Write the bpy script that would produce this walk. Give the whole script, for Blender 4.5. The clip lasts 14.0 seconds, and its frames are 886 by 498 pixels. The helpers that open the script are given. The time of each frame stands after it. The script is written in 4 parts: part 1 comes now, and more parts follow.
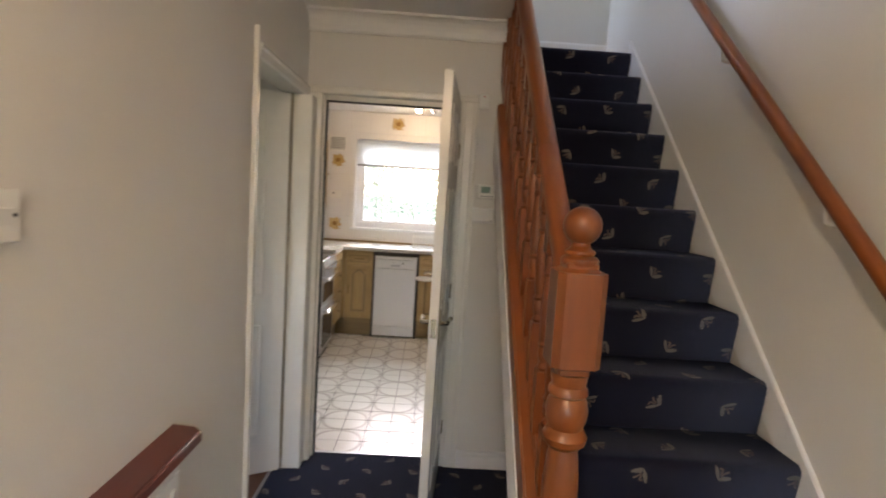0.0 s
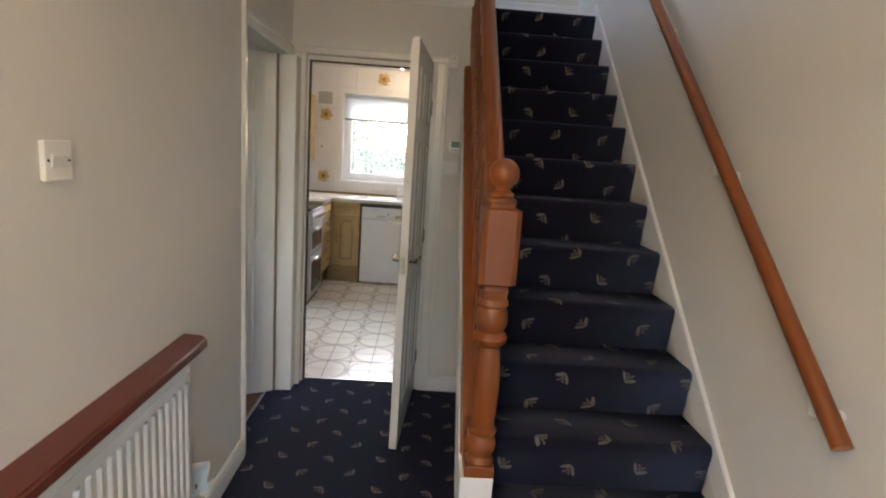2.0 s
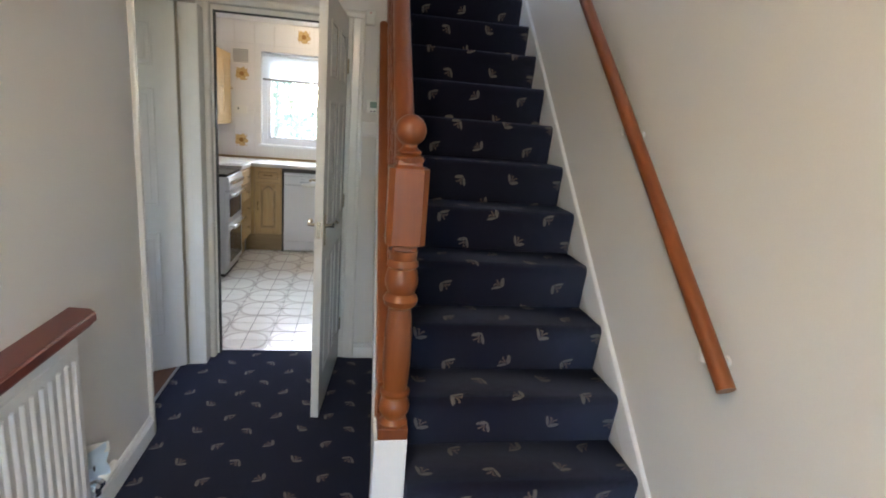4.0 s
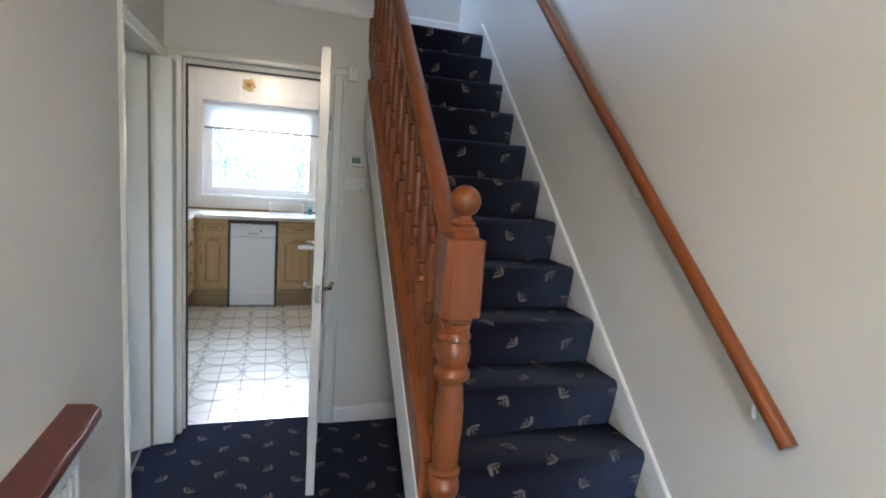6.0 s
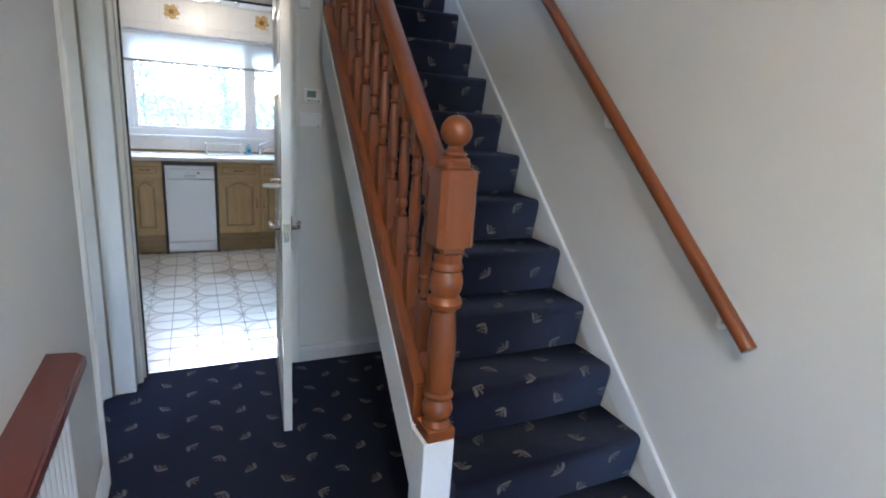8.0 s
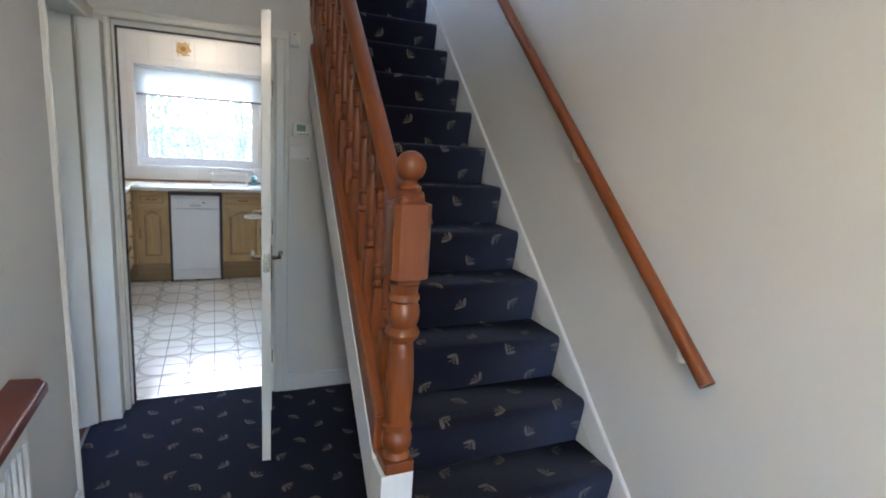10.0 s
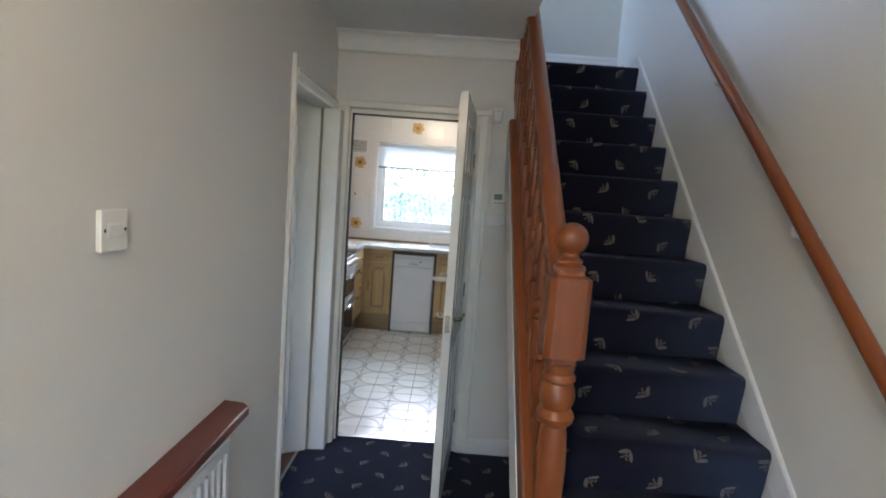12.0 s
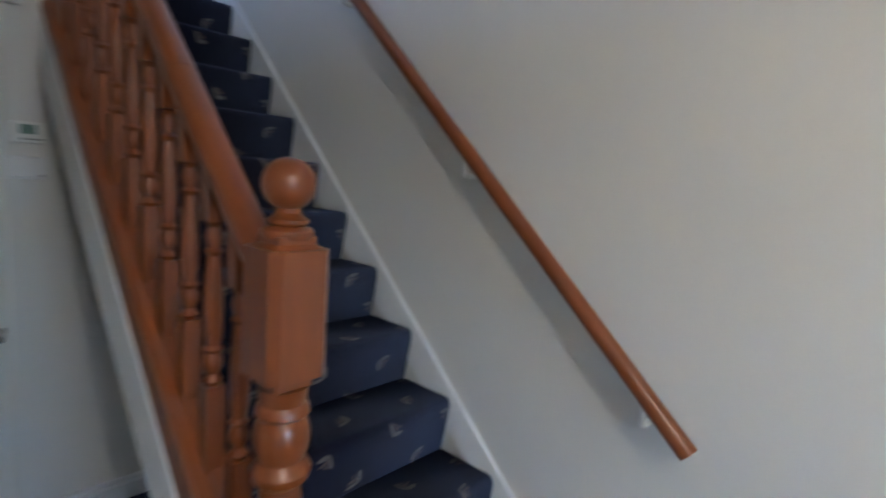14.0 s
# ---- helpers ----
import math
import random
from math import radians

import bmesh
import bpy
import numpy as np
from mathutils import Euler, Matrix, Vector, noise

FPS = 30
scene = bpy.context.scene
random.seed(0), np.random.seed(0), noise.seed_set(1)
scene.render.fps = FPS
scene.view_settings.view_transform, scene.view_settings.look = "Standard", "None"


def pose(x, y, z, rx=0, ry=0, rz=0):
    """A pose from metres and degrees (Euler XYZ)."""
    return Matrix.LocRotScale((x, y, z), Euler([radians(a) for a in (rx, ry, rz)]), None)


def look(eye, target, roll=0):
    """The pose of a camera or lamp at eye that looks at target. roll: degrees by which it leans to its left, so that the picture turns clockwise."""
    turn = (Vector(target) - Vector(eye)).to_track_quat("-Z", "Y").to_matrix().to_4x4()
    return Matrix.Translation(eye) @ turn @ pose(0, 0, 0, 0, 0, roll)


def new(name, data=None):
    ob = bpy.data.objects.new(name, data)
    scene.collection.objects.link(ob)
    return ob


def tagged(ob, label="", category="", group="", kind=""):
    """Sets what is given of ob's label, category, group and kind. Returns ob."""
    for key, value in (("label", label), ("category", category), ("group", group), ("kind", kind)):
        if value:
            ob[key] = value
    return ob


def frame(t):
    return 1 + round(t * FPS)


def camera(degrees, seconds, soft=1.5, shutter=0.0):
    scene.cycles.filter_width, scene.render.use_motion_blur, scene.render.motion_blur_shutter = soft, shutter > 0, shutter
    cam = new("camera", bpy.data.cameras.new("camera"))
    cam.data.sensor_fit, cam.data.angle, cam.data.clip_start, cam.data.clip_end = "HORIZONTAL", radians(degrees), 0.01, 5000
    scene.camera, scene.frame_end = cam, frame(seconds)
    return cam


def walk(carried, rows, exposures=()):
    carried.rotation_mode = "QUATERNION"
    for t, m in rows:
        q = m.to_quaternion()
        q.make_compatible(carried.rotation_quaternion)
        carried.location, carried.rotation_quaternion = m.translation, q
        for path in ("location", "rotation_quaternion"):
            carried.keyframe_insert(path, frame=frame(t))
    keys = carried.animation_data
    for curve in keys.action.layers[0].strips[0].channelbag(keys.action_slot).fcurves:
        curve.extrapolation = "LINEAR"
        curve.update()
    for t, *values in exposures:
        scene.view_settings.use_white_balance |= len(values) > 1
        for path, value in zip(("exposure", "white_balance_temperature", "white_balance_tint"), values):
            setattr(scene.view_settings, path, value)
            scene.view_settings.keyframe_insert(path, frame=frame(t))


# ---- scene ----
cam = camera(80.1, 14.0, soft=1.8, shutter=0.5)
PATH = [
    (0, (0.247, 0.36, 1.52), (0.298, 2.35, 1.326), 3.6),
    (0.5, (0.271, 0.216, 1.513), (0.155, 2.202, 1.306), 4.0),
    (1, (0.295, 0.079, 1.535), (0.25, 2.059, 1.26), 4.1),
    (1.5, (0.336, 0.024, 1.528), (0.34, 2.002, 1.233), 4.0),
    (2, (0.363, 0.019, 1.523), (0.447, 1.985, 1.164), 4.1),
    (2.5, (0.403, 0.037, 1.51), (0.537, 1.986, 1.082), 4.1),
    (3, (0.427, 0.031, 1.472), (0.624, 1.965, 1.001), 4.2),
    (3.2, (0.455, 0.025, 1.47), (0.676, 1.951, 0.979), 4.3),
    (5.3, (0.3, 0.104, 1.559), (0.839, 2.006, 1.254), 4.5),
    (5.5, (0.226, 0.107, 1.557), (0.792, 2.005, 1.274), 4.4),
    (6, (0.087, 0.182, 1.555), (0.705, 2.061, 1.261), 4.2),
    (6.5, (-0.017, 0.307, 1.536), (0.68, 2.163, 1.266), 4.1),
    (7, (-0.066, 0.367, 1.517), (0.69, 2.189, 1.192), 4.0),
    (7.5, (-0.087, 0.306, 1.521), (0.72, 2.085, 1.094), 4.0),
    (8, (-0.071, 0.221, 1.522), (0.775, 1.964, 1.024), 3.9),
    (8.2, (-0.063, 0.199, 1.522), (0.804, 1.934, 1.032), 4.0),
    (10.3, (0.128, 0.127, 1.556), (0.872, 1.95, 1.206), 3.8),
    (10.5, (0.165, 0.13, 1.562), (0.789, 2.006, 1.257), 3.9),
    (11, (0.229, 0.116, 1.577), (0.492, 2.089, 1.373), 4.0),
    (11.5, (0.241, 0.117, 1.573), (0.3, 2.109, 1.415), 4.1),
    (12, (0.255, 0.125, 1.572), (0.24, 2.114, 1.363), 4.2),
    (12.5, (0.219, 0.187, 1.545), (0.276, 2.168, 1.272), 4.3),
    (13, (0.104, 0.353, 1.533), (0.438, 2.301, 1.231), 4.8),
    (13.5, (0.051, 0.545, 1.539), (0.96, 2.304, 1.253), 4.3),
    (13.8, (0.085, 0.678, 1.525), (1.35, 2.198, 1.229), 4.1),
    (14, (0.125, 0.778, 1.502), (1.593, 2.11, 1.238), 4.0),
]
EXPOSURES = [
    (0.0, 4.13, 7750, 22),
    (1.5, 3.98, 7500, 20),
    (3.0, 4.20, 6800, 17),
    (5.5, 4.37, 6100, 14.5),
    (8.2, 4.24, 5500, 13.5),
    (11.5, 4.13, 6100, 14),
    (12.5, 4.00, 5800, 13),
    (13.0, 4.05, 5650, 12.5),
    (14.0, 3.92, 5450, 13.5),
]
walk(cam, [(t, look(eye, target, roll)) for t, eye, target, roll in PATH], EXPOSURES)


# ---- sky and daylight ----
world = bpy.data.worlds.new("world")
scene.world = world
world.use_nodes = True
wn = world.node_tree.nodes
sky = wn.new("ShaderNodeTexSky")
sky.sky_type, sky.sun_disc = "NISHITA", False
sky.sun_elevation, sky.sun_rotation = radians(40), radians(8)
world.node_tree.links.new(sky.outputs["Color"], wn["Background"].inputs["Color"])
wn["Background"].inputs["Strength"].default_value = 0.15


def lamp(name, kind, m, energy, colour, **more):
    data = bpy.data.lights.new(name, kind)
    data.energy, data.color = energy, colour
    for key, value in more.items():
        if key == "size":
            data.shape, data.size, data.size_y = "RECTANGLE", value[0], value[1]
        if key == "angle":
            data.angle = radians(value)
        if key == "radius":
            data.shadow_soft_size = value
    ob = new(name, data)
    ob.matrix_world = m
    return ob


lamp("sun", "SUN", look((0.9, 10.0, 8.48), (-0.6, 0.0, 0.0)), 0.12, (0.40, 0.78, 1.0), angle=24)
lamp("front_door_daylight", "AREA", look((0.25, -1.27, 1.15), (0.20, 3, 1.1)), 0.155, (0.20, 0.52, 1.0), size=(0.9, 1.1))
lamp("hall_pendant_glow", "POINT", pose(0.02, -0.20, 2.24), 0.14, (1.0, 0.78, 0.53), radius=0.22)
lamp("landing_window_daylight", "AREA", look((-1.42, 3.40, 3.95), (1.4, 3.4, 3.3)), 0.50, (1.0, 0.90, 0.76), size=(1.5, 1.3))
lamp("side_room_daylight", "AREA", look((-2.1, 0.82, 1.5), (-1.7, 3.5, 1.2)), 0.14, (1.0, 0.93, 0.82), size=(0.8, 1.1))
lamp("kitchen_spot_glow", "POINT", pose(0.06, 5.72, 2.31), 0.52, (1.0, 0.8, 0.55), radius=0.03)

# ---- materials ----
class Nodes:
    """A node material with short ways to add nodes."""

    def __init__(self, name):
        self.m = bpy.data.materials.new(name)
        self.m.use_nodes = True
        self.t = self.m.node_tree
        self.p = self.t.nodes["Principled BSDF"]

    def put(self, socket, value):
        if isinstance(value, bpy.types.NodeSocket):
            self.t.links.new(value, socket)
        else:
            socket.default_value = value

    def math(self, op, a, b=0.0, c=0.0):
        n = self.t.nodes.new("ShaderNodeMath")
        n.operation = op
        self.put(n.inputs[0], a), self.put(n.inputs[1], b), self.put(n.inputs[2], c)
        return n.outputs[0]

    def coords(self, kind="Object"):
        if kind == "Position":
            return self.t.nodes.new("ShaderNodeNewGeometry").outputs["Position"]
        return self.t.nodes.new("ShaderNodeTexCoord").outputs[kind]

    def split(self, vector):
        n = self.t.nodes.new("ShaderNodeSeparateXYZ")
        self.put(n.inputs[0], vector)
        return n.outputs

    def join(self, x, y, z=0.0):
        n = self.t.nodes.new("ShaderNodeCombineXYZ")
        for s, v in zip(n.inputs, (x, y, z)):
            self.put(s, v)
        return n.outputs[0]

    def noise(self, vector, scale, detail=4.0, rough=0.55, stretch=None):
        if stretch:
            mp = self.t.nodes.new("ShaderNodeMapping")
            self.put(mp.inputs["Vector"], vector)
            mp.inputs["Scale"].default_value = stretch
            vector = mp.outputs[0]
        n = self.t.nodes.new("ShaderNodeTexNoise")
        self.put(n.inputs["Vector"], vector)
        n.inputs["Scale"].default_value, n.inputs["Detail"].default_value, n.inputs["Roughness"].default_value = scale, detail, rough
        return n.outputs["Fac"]

    def ramp(self, fac, *stops):
        n = self.t.nodes.new("ShaderNodeValToRGB")
        self.put(n.inputs[0], fac)
        e = n.color_ramp.elements
        while len(e) < len(stops):
            e.new(0.5)
        for el, (at, colour) in zip(e, stops):
            el.position, el.color = at, (*colour, 1)
        return n.outputs[0]

    def mix(self, fac, a, b, blend="MIX"):
        n = self.t.nodes.new("ShaderNodeMix")
        n.data_type, n.blend_type = "RGBA", blend
        self.put(n.inputs[0], fac)
        for s, v in ((n.inputs[6], a), (n.inputs[7], b)):
            self.put(s, (*v, 1) if isinstance(v, tuple) else v)
        return n.outputs[2]

    def bump(self, height, strength=0.3, distance=0.002):
        n = self.t.nodes.new("ShaderNodeBump")
        self.put(n.inputs["Height"], height)
        n.inputs["Strength"].default_value, n.inputs["Distance"].default_value = strength, distance
        self.t.links.new(n.outputs[0], self.p.inputs["Normal"])

    def set(self, **values):
        for key, v in values.items():
            s = self.p.inputs[{"colour": "Base Color", "rough": "Roughness", "metal": "Metallic", "glass": "Transmission Weight", "coat": "Coat Weight",
                               "sheen": "Sheen Weight", "glow": "Emission Color", "power": "Emission Strength", "ior": "IOR", "spec": "Specular IOR Level"}[key]]
            self.put(s, (*v, 1) if isinstance(v, tuple) else v)
        return self


def plain(name, colour, rough=0.5, metal=0.0, vary=0.06, grain=60.0, broad=1.3, relief=0.1, depth=0.001, **more):
    """A painted, plastic or metal surface with broad stains and fine grain."""
    n = Nodes(name)
    at = n.coords("Position")
    big, fine = n.noise(at, broad, 3), n.noise(at, grain, 3)
    lo, hi = tuple(c * (1 - vary) for c in colour), tuple(min(1, c * (1 + vary)) for c in colour)
    col = n.ramp(n.math("MULTIPLY_ADD", fine, 0.35, n.math("MULTIPLY", big, 0.65)), (0.3, lo), (0.7, hi))
    n.set(colour=col, metal=metal, rough=n.math("MULTIPLY_ADD", big, 0.16, rough - 0.08), **more)
    if relief:
        n.bump(fine, relief, depth)
    return n.m


def wood(name, dark, light, rough=0.35, along=(1, 1, 0.12), scale=26.0, coat=0.0):
    """Stained or waxed timber with grain along the axis that is squeezed most."""
    n = Nodes(name)
    at = n.coords("Object")
    grain = n.noise(at, scale, 6, 0.62, along)
    fine = n.noise(at, scale * 5, 3, 0.6, along)
    shade = n.noise(at, 3.0, 2)
    col = n.ramp(n.math("MULTIPLY_ADD", fine, 0.25, n.math("MULTIPLY", grain, 0.75)), (0.32, dark), (0.68, light))
    col = n.mix(n.math("MULTIPLY", shade, 0.35), col, tuple(c * 0.75 for c in dark))
    info = n.t.nodes.new("ShaderNodeObjectInfo").outputs["Random"]
    col = n.mix(n.math("MULTIPLY", info, 0.22), col, tuple(c * 1.1 for c in light))
    n.set(colour=col, rough=n.math("MULTIPLY_ADD", grain, 0.2, rough - 0.1), coat=coat)
    n.bump(grain, 0.12, 0.0008)
    return n.m


SPRIG_TURN = 0.8 + math.pi


def carpet_material():
    """Navy pile carpet with a half-drop repeat of small beige sprigs; UV in metres."""
    n = Nodes("navy carpet")
    u, v, _ = n.split(n.coords("UV"))
    step = 0.2415
    p = n.math("MULTIPLY_ADD", n.math("ADD", u, v), 1 / step, 0.0)
    q = n.math("MULTIPLY_ADD", n.math("SUBTRACT", u, v), 1 / step, 0.0)
    rp, rq = n.math("ROUND", p), n.math("ROUND", q)
    lp, lq = n.math("SUBTRACT", p, rp), n.math("SUBTRACT", q, rq)
    x = n.math("MULTIPLY", n.math("ADD", lp, lq), step / 2)
    y = n.math("MULTIPLY", n.math("SUBTRACT", lp, lq), step / 2)
    turn = n.math("MULTIPLY_ADD", n.math("ADD", rp, rq), math.pi / 2, SPRIG_TURN)
    c, s = n.math("COSINE", turn), n.math("SINE", turn)
    rx = n.math("SUBTRACT", n.math("MULTIPLY", x, c), n.math("MULTIPLY", y, s))
    ry = n.math("ADD", n.math("MULTIPLY", x, s), n.math("MULTIPLY", y, c))
    wob = n.math("MULTIPLY_ADD", n.noise(n.coords("UV"), 190, 2), 0.008, -0.004)
    rx, ry = n.math("ADD", rx, wob), n.math("SUBTRACT", ry, wob)
    total, inner = None, None
    for cx, cy, deg, half, wide in ((0.0155, 0.005, 52, 0.0215, 0.0080), (-0.0175, 0.002, 150, 0.0225, 0.0062), (0.001, 0.013, 88, 0.0125, 0.0034),
                                    (-0.0090, 0.014, 114, 0.0110, 0.0030), (0.004, 0.026, 60, 0.0065, 0.0034), (-0.018, 0.019, 30, 0.0065, 0.0032)):
        ca, sa = math.cos(radians(deg)), math.sin(radians(deg))
        dx, dy = n.math("SUBTRACT", rx, cx), n.math("SUBTRACT", ry, cy)
        a = n.math("MULTIPLY_ADD", dx, ca / half, n.math("MULTIPLY", dy, sa / half))
        b = n.math("MULTIPLY_ADD", dx, -sa / wide, n.math("MULTIPLY", dy, ca / wide))
        d = n.math("ADD", n.math("MULTIPLY", a, a), n.math("MULTIPLY", b, b))
        leaf = n.math("LESS_THAN", d, 1.0)
        if half > 0.015:
            total = leaf if total is None else n.math("MAXIMUM", total, leaf)
        else:
            inner = leaf if inner is None else n.math("MAXIMUM", inner, leaf)
    at = n.coords("Position")
    pile, wear = n.noise(at, 420, 3, 0.7), n.noise(at, 3.5, 3)
    ground = n.mix(pile, (0.0068, 0.0063, 0.0108), (0.0168, 0.0158, 0.0262))
    ground = n.mix(n.math("MULTIPLY", wear, 0.45), ground, (0.0055, 0.0068, 0.0170))
    sprig = n.mix(pile, (0.115, 0.100, 0.078), (0.29, 0.26, 0.205))
    ground = n.mix(n.math("MULTIPLY", inner, 0.7), ground, n.mix(pile, (0.12, 0.085, 0.06), (0.28, 0.21, 0.15)))
    total = n.math("MULTIPLY", total, n.math("MULTIPLY_ADD", n.noise(n.coords("UV"), 130, 2), 0.9, 0.30))
    n.set(colour=n.mix(n.math("MINIMUM", total, 0.85), ground, sprig), rough=1.0, sheen=0.25, spec=0.05)
    n.p.inputs["Sheen Tint"].default_value = (0.36, 0.44, 0.72, 1)
    n.bump(n.math("ADD", pile, n.math("MULTIPLY", total, 0.5)), 0.6, 0.004)
    return n.m


def floor_tile_material():
    """Glazed cream floor tile with a printed octagon outline and small grey corner diamonds."""
    n = Nodes("octagon floor tile")
    at = n.coords("Position")
    x, y, _ = n.split(at)
    pitch = 0.307

    def local(a, off):
        w = n.math("MULTIPLY_ADD", a, 1 / pitch, off)
        return n.math("ABSOLUTE", n.math("MULTIPLY", n.math("SUBTRACT", w, n.math("ROUND", w)), pitch))
    ax, ay = local(x, 0.31 + 0.5), local(y, 0.20 + 0.5)
    oct_ = n.math("POWER", n.math("ADD", n.math("POWER", ax, 2.25), n.math("POWER", ay, 2.25)), 1 / 2.25)
    def soft(d, width):
        return n.math("MAXIMUM", n.math("SUBTRACT", 1.0, n.math("MULTIPLY", n.math("ABSOLUTE", d), 1 / width)), 0.0)
    line = soft(n.math("SUBTRACT", oct_, 0.1430), 0.016)
    corner = soft(n.math("SUBTRACT", n.math("ADD", ax, ay), 0.307), 0.034)
    outside = n.math("GREATER_THAN", oct_, 0.1430)
    cloud, fine = n.noise(at, 3.0, 2), n.noise(at, 160, 3)
    col = n.mix(cloud, (0.70, 0.69, 0.65), (0.73, 0.72, 0.68))
    col = n.mix(n.math("MULTIPLY", fine, 0.10), col, (0.58, 0.55, 0.50))
    col = n.mix(n.math("MULTIPLY", outside, 0.22), col, (0.50, 0.47, 0.43))
    col = n.mix(n.math("MULTIPLY", line, 0.75), col, (0.36, 0.32, 0.29))
    col = n.mix(n.math("MULTIPLY", corner, 0.65), col, (0.28, 0.25, 0.22))
    n.set(colour=col, rough=n.math("MULTIPLY_ADD", cloud, 0.05, 0.20), spec=0.42)
    return n.m


M_WALL = plain("cream wallpaper paint", (0.69, 0.665, 0.615), 0.75, vary=0.035, grain=180, relief=0.12)
M_CEIL = plain("white ceiling paint", (0.78, 0.77, 0.74), 0.8, vary=0.03, grain=90, relief=0.15)
M_GLOSS = plain("cream gloss paint", (0.74, 0.71, 0.64), 0.22, vary=0.04, grain=30, relief=0.06, depth=0.0015)
M_WHITE = plain("white satin paint", (0.76, 0.75, 0.73), 0.4, vary=0.04, grain=45, relief=0.08)
M_RAD = plain("white radiator enamel", (0.78, 0.78, 0.75), 0.3, vary=0.03)
M_PLASTIC = plain("white plastic", (0.76, 0.75, 0.70), 0.35, vary=0.03)
M_UPVC = plain("white window plastic", (0.80, 0.82, 0.84), 0.3, vary=0.03)
M_DARK = plain("dark shadow gap", (0.03, 0.03, 0.03), 0.7)
M_SCREEN = plain("grey green display", (0.16, 0.24, 0.20), 0.25)
M_CHROME = plain("polished chrome", (0.75, 0.75, 0.75), 0.14, metal=1.0, vary=0.03, relief=0.0)
M_BRASS = plain("worn silver brass", (0.62, 0.56, 0.44), 0.22, metal=1.0, vary=0.08, relief=0.02)
M_ANTIQUE = plain("antique brass", (0.30, 0.20, 0.09), 0.38, metal=1.0, vary=0.2, relief=0.05)
M_RAIL = wood("orange stained pine", (0.150, 0.037, 0.0070), (0.238, 0.064, 0.0130), 0.34, (1, 1, 0.10), 22, coat=0.18)
M_RAILY = wood("orange stained handrail", (0.165, 0.041, 0.0082), (0.275, 0.075, 0.016), 0.34, (1, 0.1, 0.1), 22, coat=0.18)
M_MAHOG = wood("red brown varnished shelf", (0.095, 0.020, 0.013), (0.165, 0.038, 0.024), 0.45, (1, 0.07, 1), 24, coat=0.1)
M_OAK = wood("light oak cabinet", (0.40, 0.25, 0.098), (0.58, 0.405, 0.182), 0.42, (1, 1, 0.12), 30)
M_OAKX = wood("light oak drawer", (0.39, 0.245, 0.096), (0.57, 0.395, 0.180), 0.42, (0.12, 1, 1), 30)
M_PLINTH = wood("oak plinth", (0.24, 0.16, 0.07), (0.36, 0.25, 0.12), 0.5, (0.1, 1, 1), 24)
M_PARQUET = wood("brown wood floor", (0.10, 0.035, 0.015), (0.26, 0.10, 0.045), 0.35, (1, 0.1, 1), 20)
M_WORKTOP = plain("pale speckled worktop", (0.62, 0.60, 0.55), 0.28, vary=0.12, grain=260)
M_APPL = plain("white appliance enamel", (0.78, 0.79, 0.80), 0.25, vary=0.02)
M_STEEL = plain("brushed steel", (0.55, 0.56, 0.58), 0.32, metal=1.0, vary=0.06, grain=140)
M_BLACKG = plain("black oven glass", (0.02, 0.02, 0.022), 0.08, vary=0.1, relief=0.0)
M_TILEW = plain("pale glazed wall tile", (0.74, 0.73, 0.71), 0.34, vary=0.03, grain=25, relief=0.05)
M_GROUT = plain("grey grout", (0.60, 0.59, 0.56), 0.85)
M_FGROUT = plain("floor grout", (0.22, 0.21, 0.20), 0.85)
M_MOTIF = plain("ochre flower glaze", (0.56, 0.39, 0.17), 0.25, vary=0.3, grain=50, relief=0.05)
M_MOTIFD = plain("brown flower glaze", (0.30, 0.15, 0.04), 0.25, vary=0.2, relief=0.05)
_c = Nodes("white roller blind cloth")
_t = _c.t.nodes.new("ShaderNodeBsdfTranslucent")
_t.inputs["Color"].default_value = (0.80, 0.82, 0.82, 1)
_m = _c.t.nodes.new("ShaderNodeMixShader")
_weave = _c.noise(_c.coords("Position"), 300, 2)
_c.set(colour=_c.mix(_weave, (0.76, 0.77, 0.77), (0.84, 0.85, 0.85)), rough=0.85)
_m.inputs[0].default_value = 0.72
_c.t.links.new(_c.p.outputs[0], _m.inputs[1])
_c.t.links.new(_t.outputs[0], _m.inputs[2])
_c.t.links.new(_m.outputs[0], _c.t.nodes["Material Output"].inputs["Surface"])
M_BLIND = _c.m
M_SOAP = plain("pale blue soap bottle", (0.35, 0.58, 0.68), 0.2, vary=0.05, relief=0.0)
M_SOAPL = plain("blue bottle label", (0.05, 0.20, 0.35), 0.4)
M_TAG = plain("pale blue paper tag", (0.66, 0.77, 0.84), 0.6, vary=0.08)
M_GRASS = plain("lawn", (0.06, 0.10, 0.03), 0.9, vary=0.4, grain=20)
M_PAVE = plain("pale concrete paving", (0.42, 0.41, 0.38), 0.9, vary=0.12, grain=12)
_l = Nodes("garden leaves")
_l.set(colour=_l.mix(_l.noise(_l.coords("Position"), 2.2, 3), (0.10, 0.13, 0.08), (0.14, 0.18, 0.12)), rough=0.55)
_lt = _l.t.nodes.new("ShaderNodeBsdfTranslucent")
_lt.inputs["Color"].default_value = (0.50, 0.58, 0.48, 1)
_lm = _l.t.nodes.new("ShaderNodeMixShader")
_lm.inputs[0].default_value = 0.55
_l.t.links.new(_l.p.outputs[0], _lm.inputs[1])
_l.t.links.new(_lt.outputs[0], _lm.inputs[2])
_l.t.links.new(_lm.outputs[0], _l.t.nodes["Material Output"].inputs["Surface"])
M_LEAF = _l.m
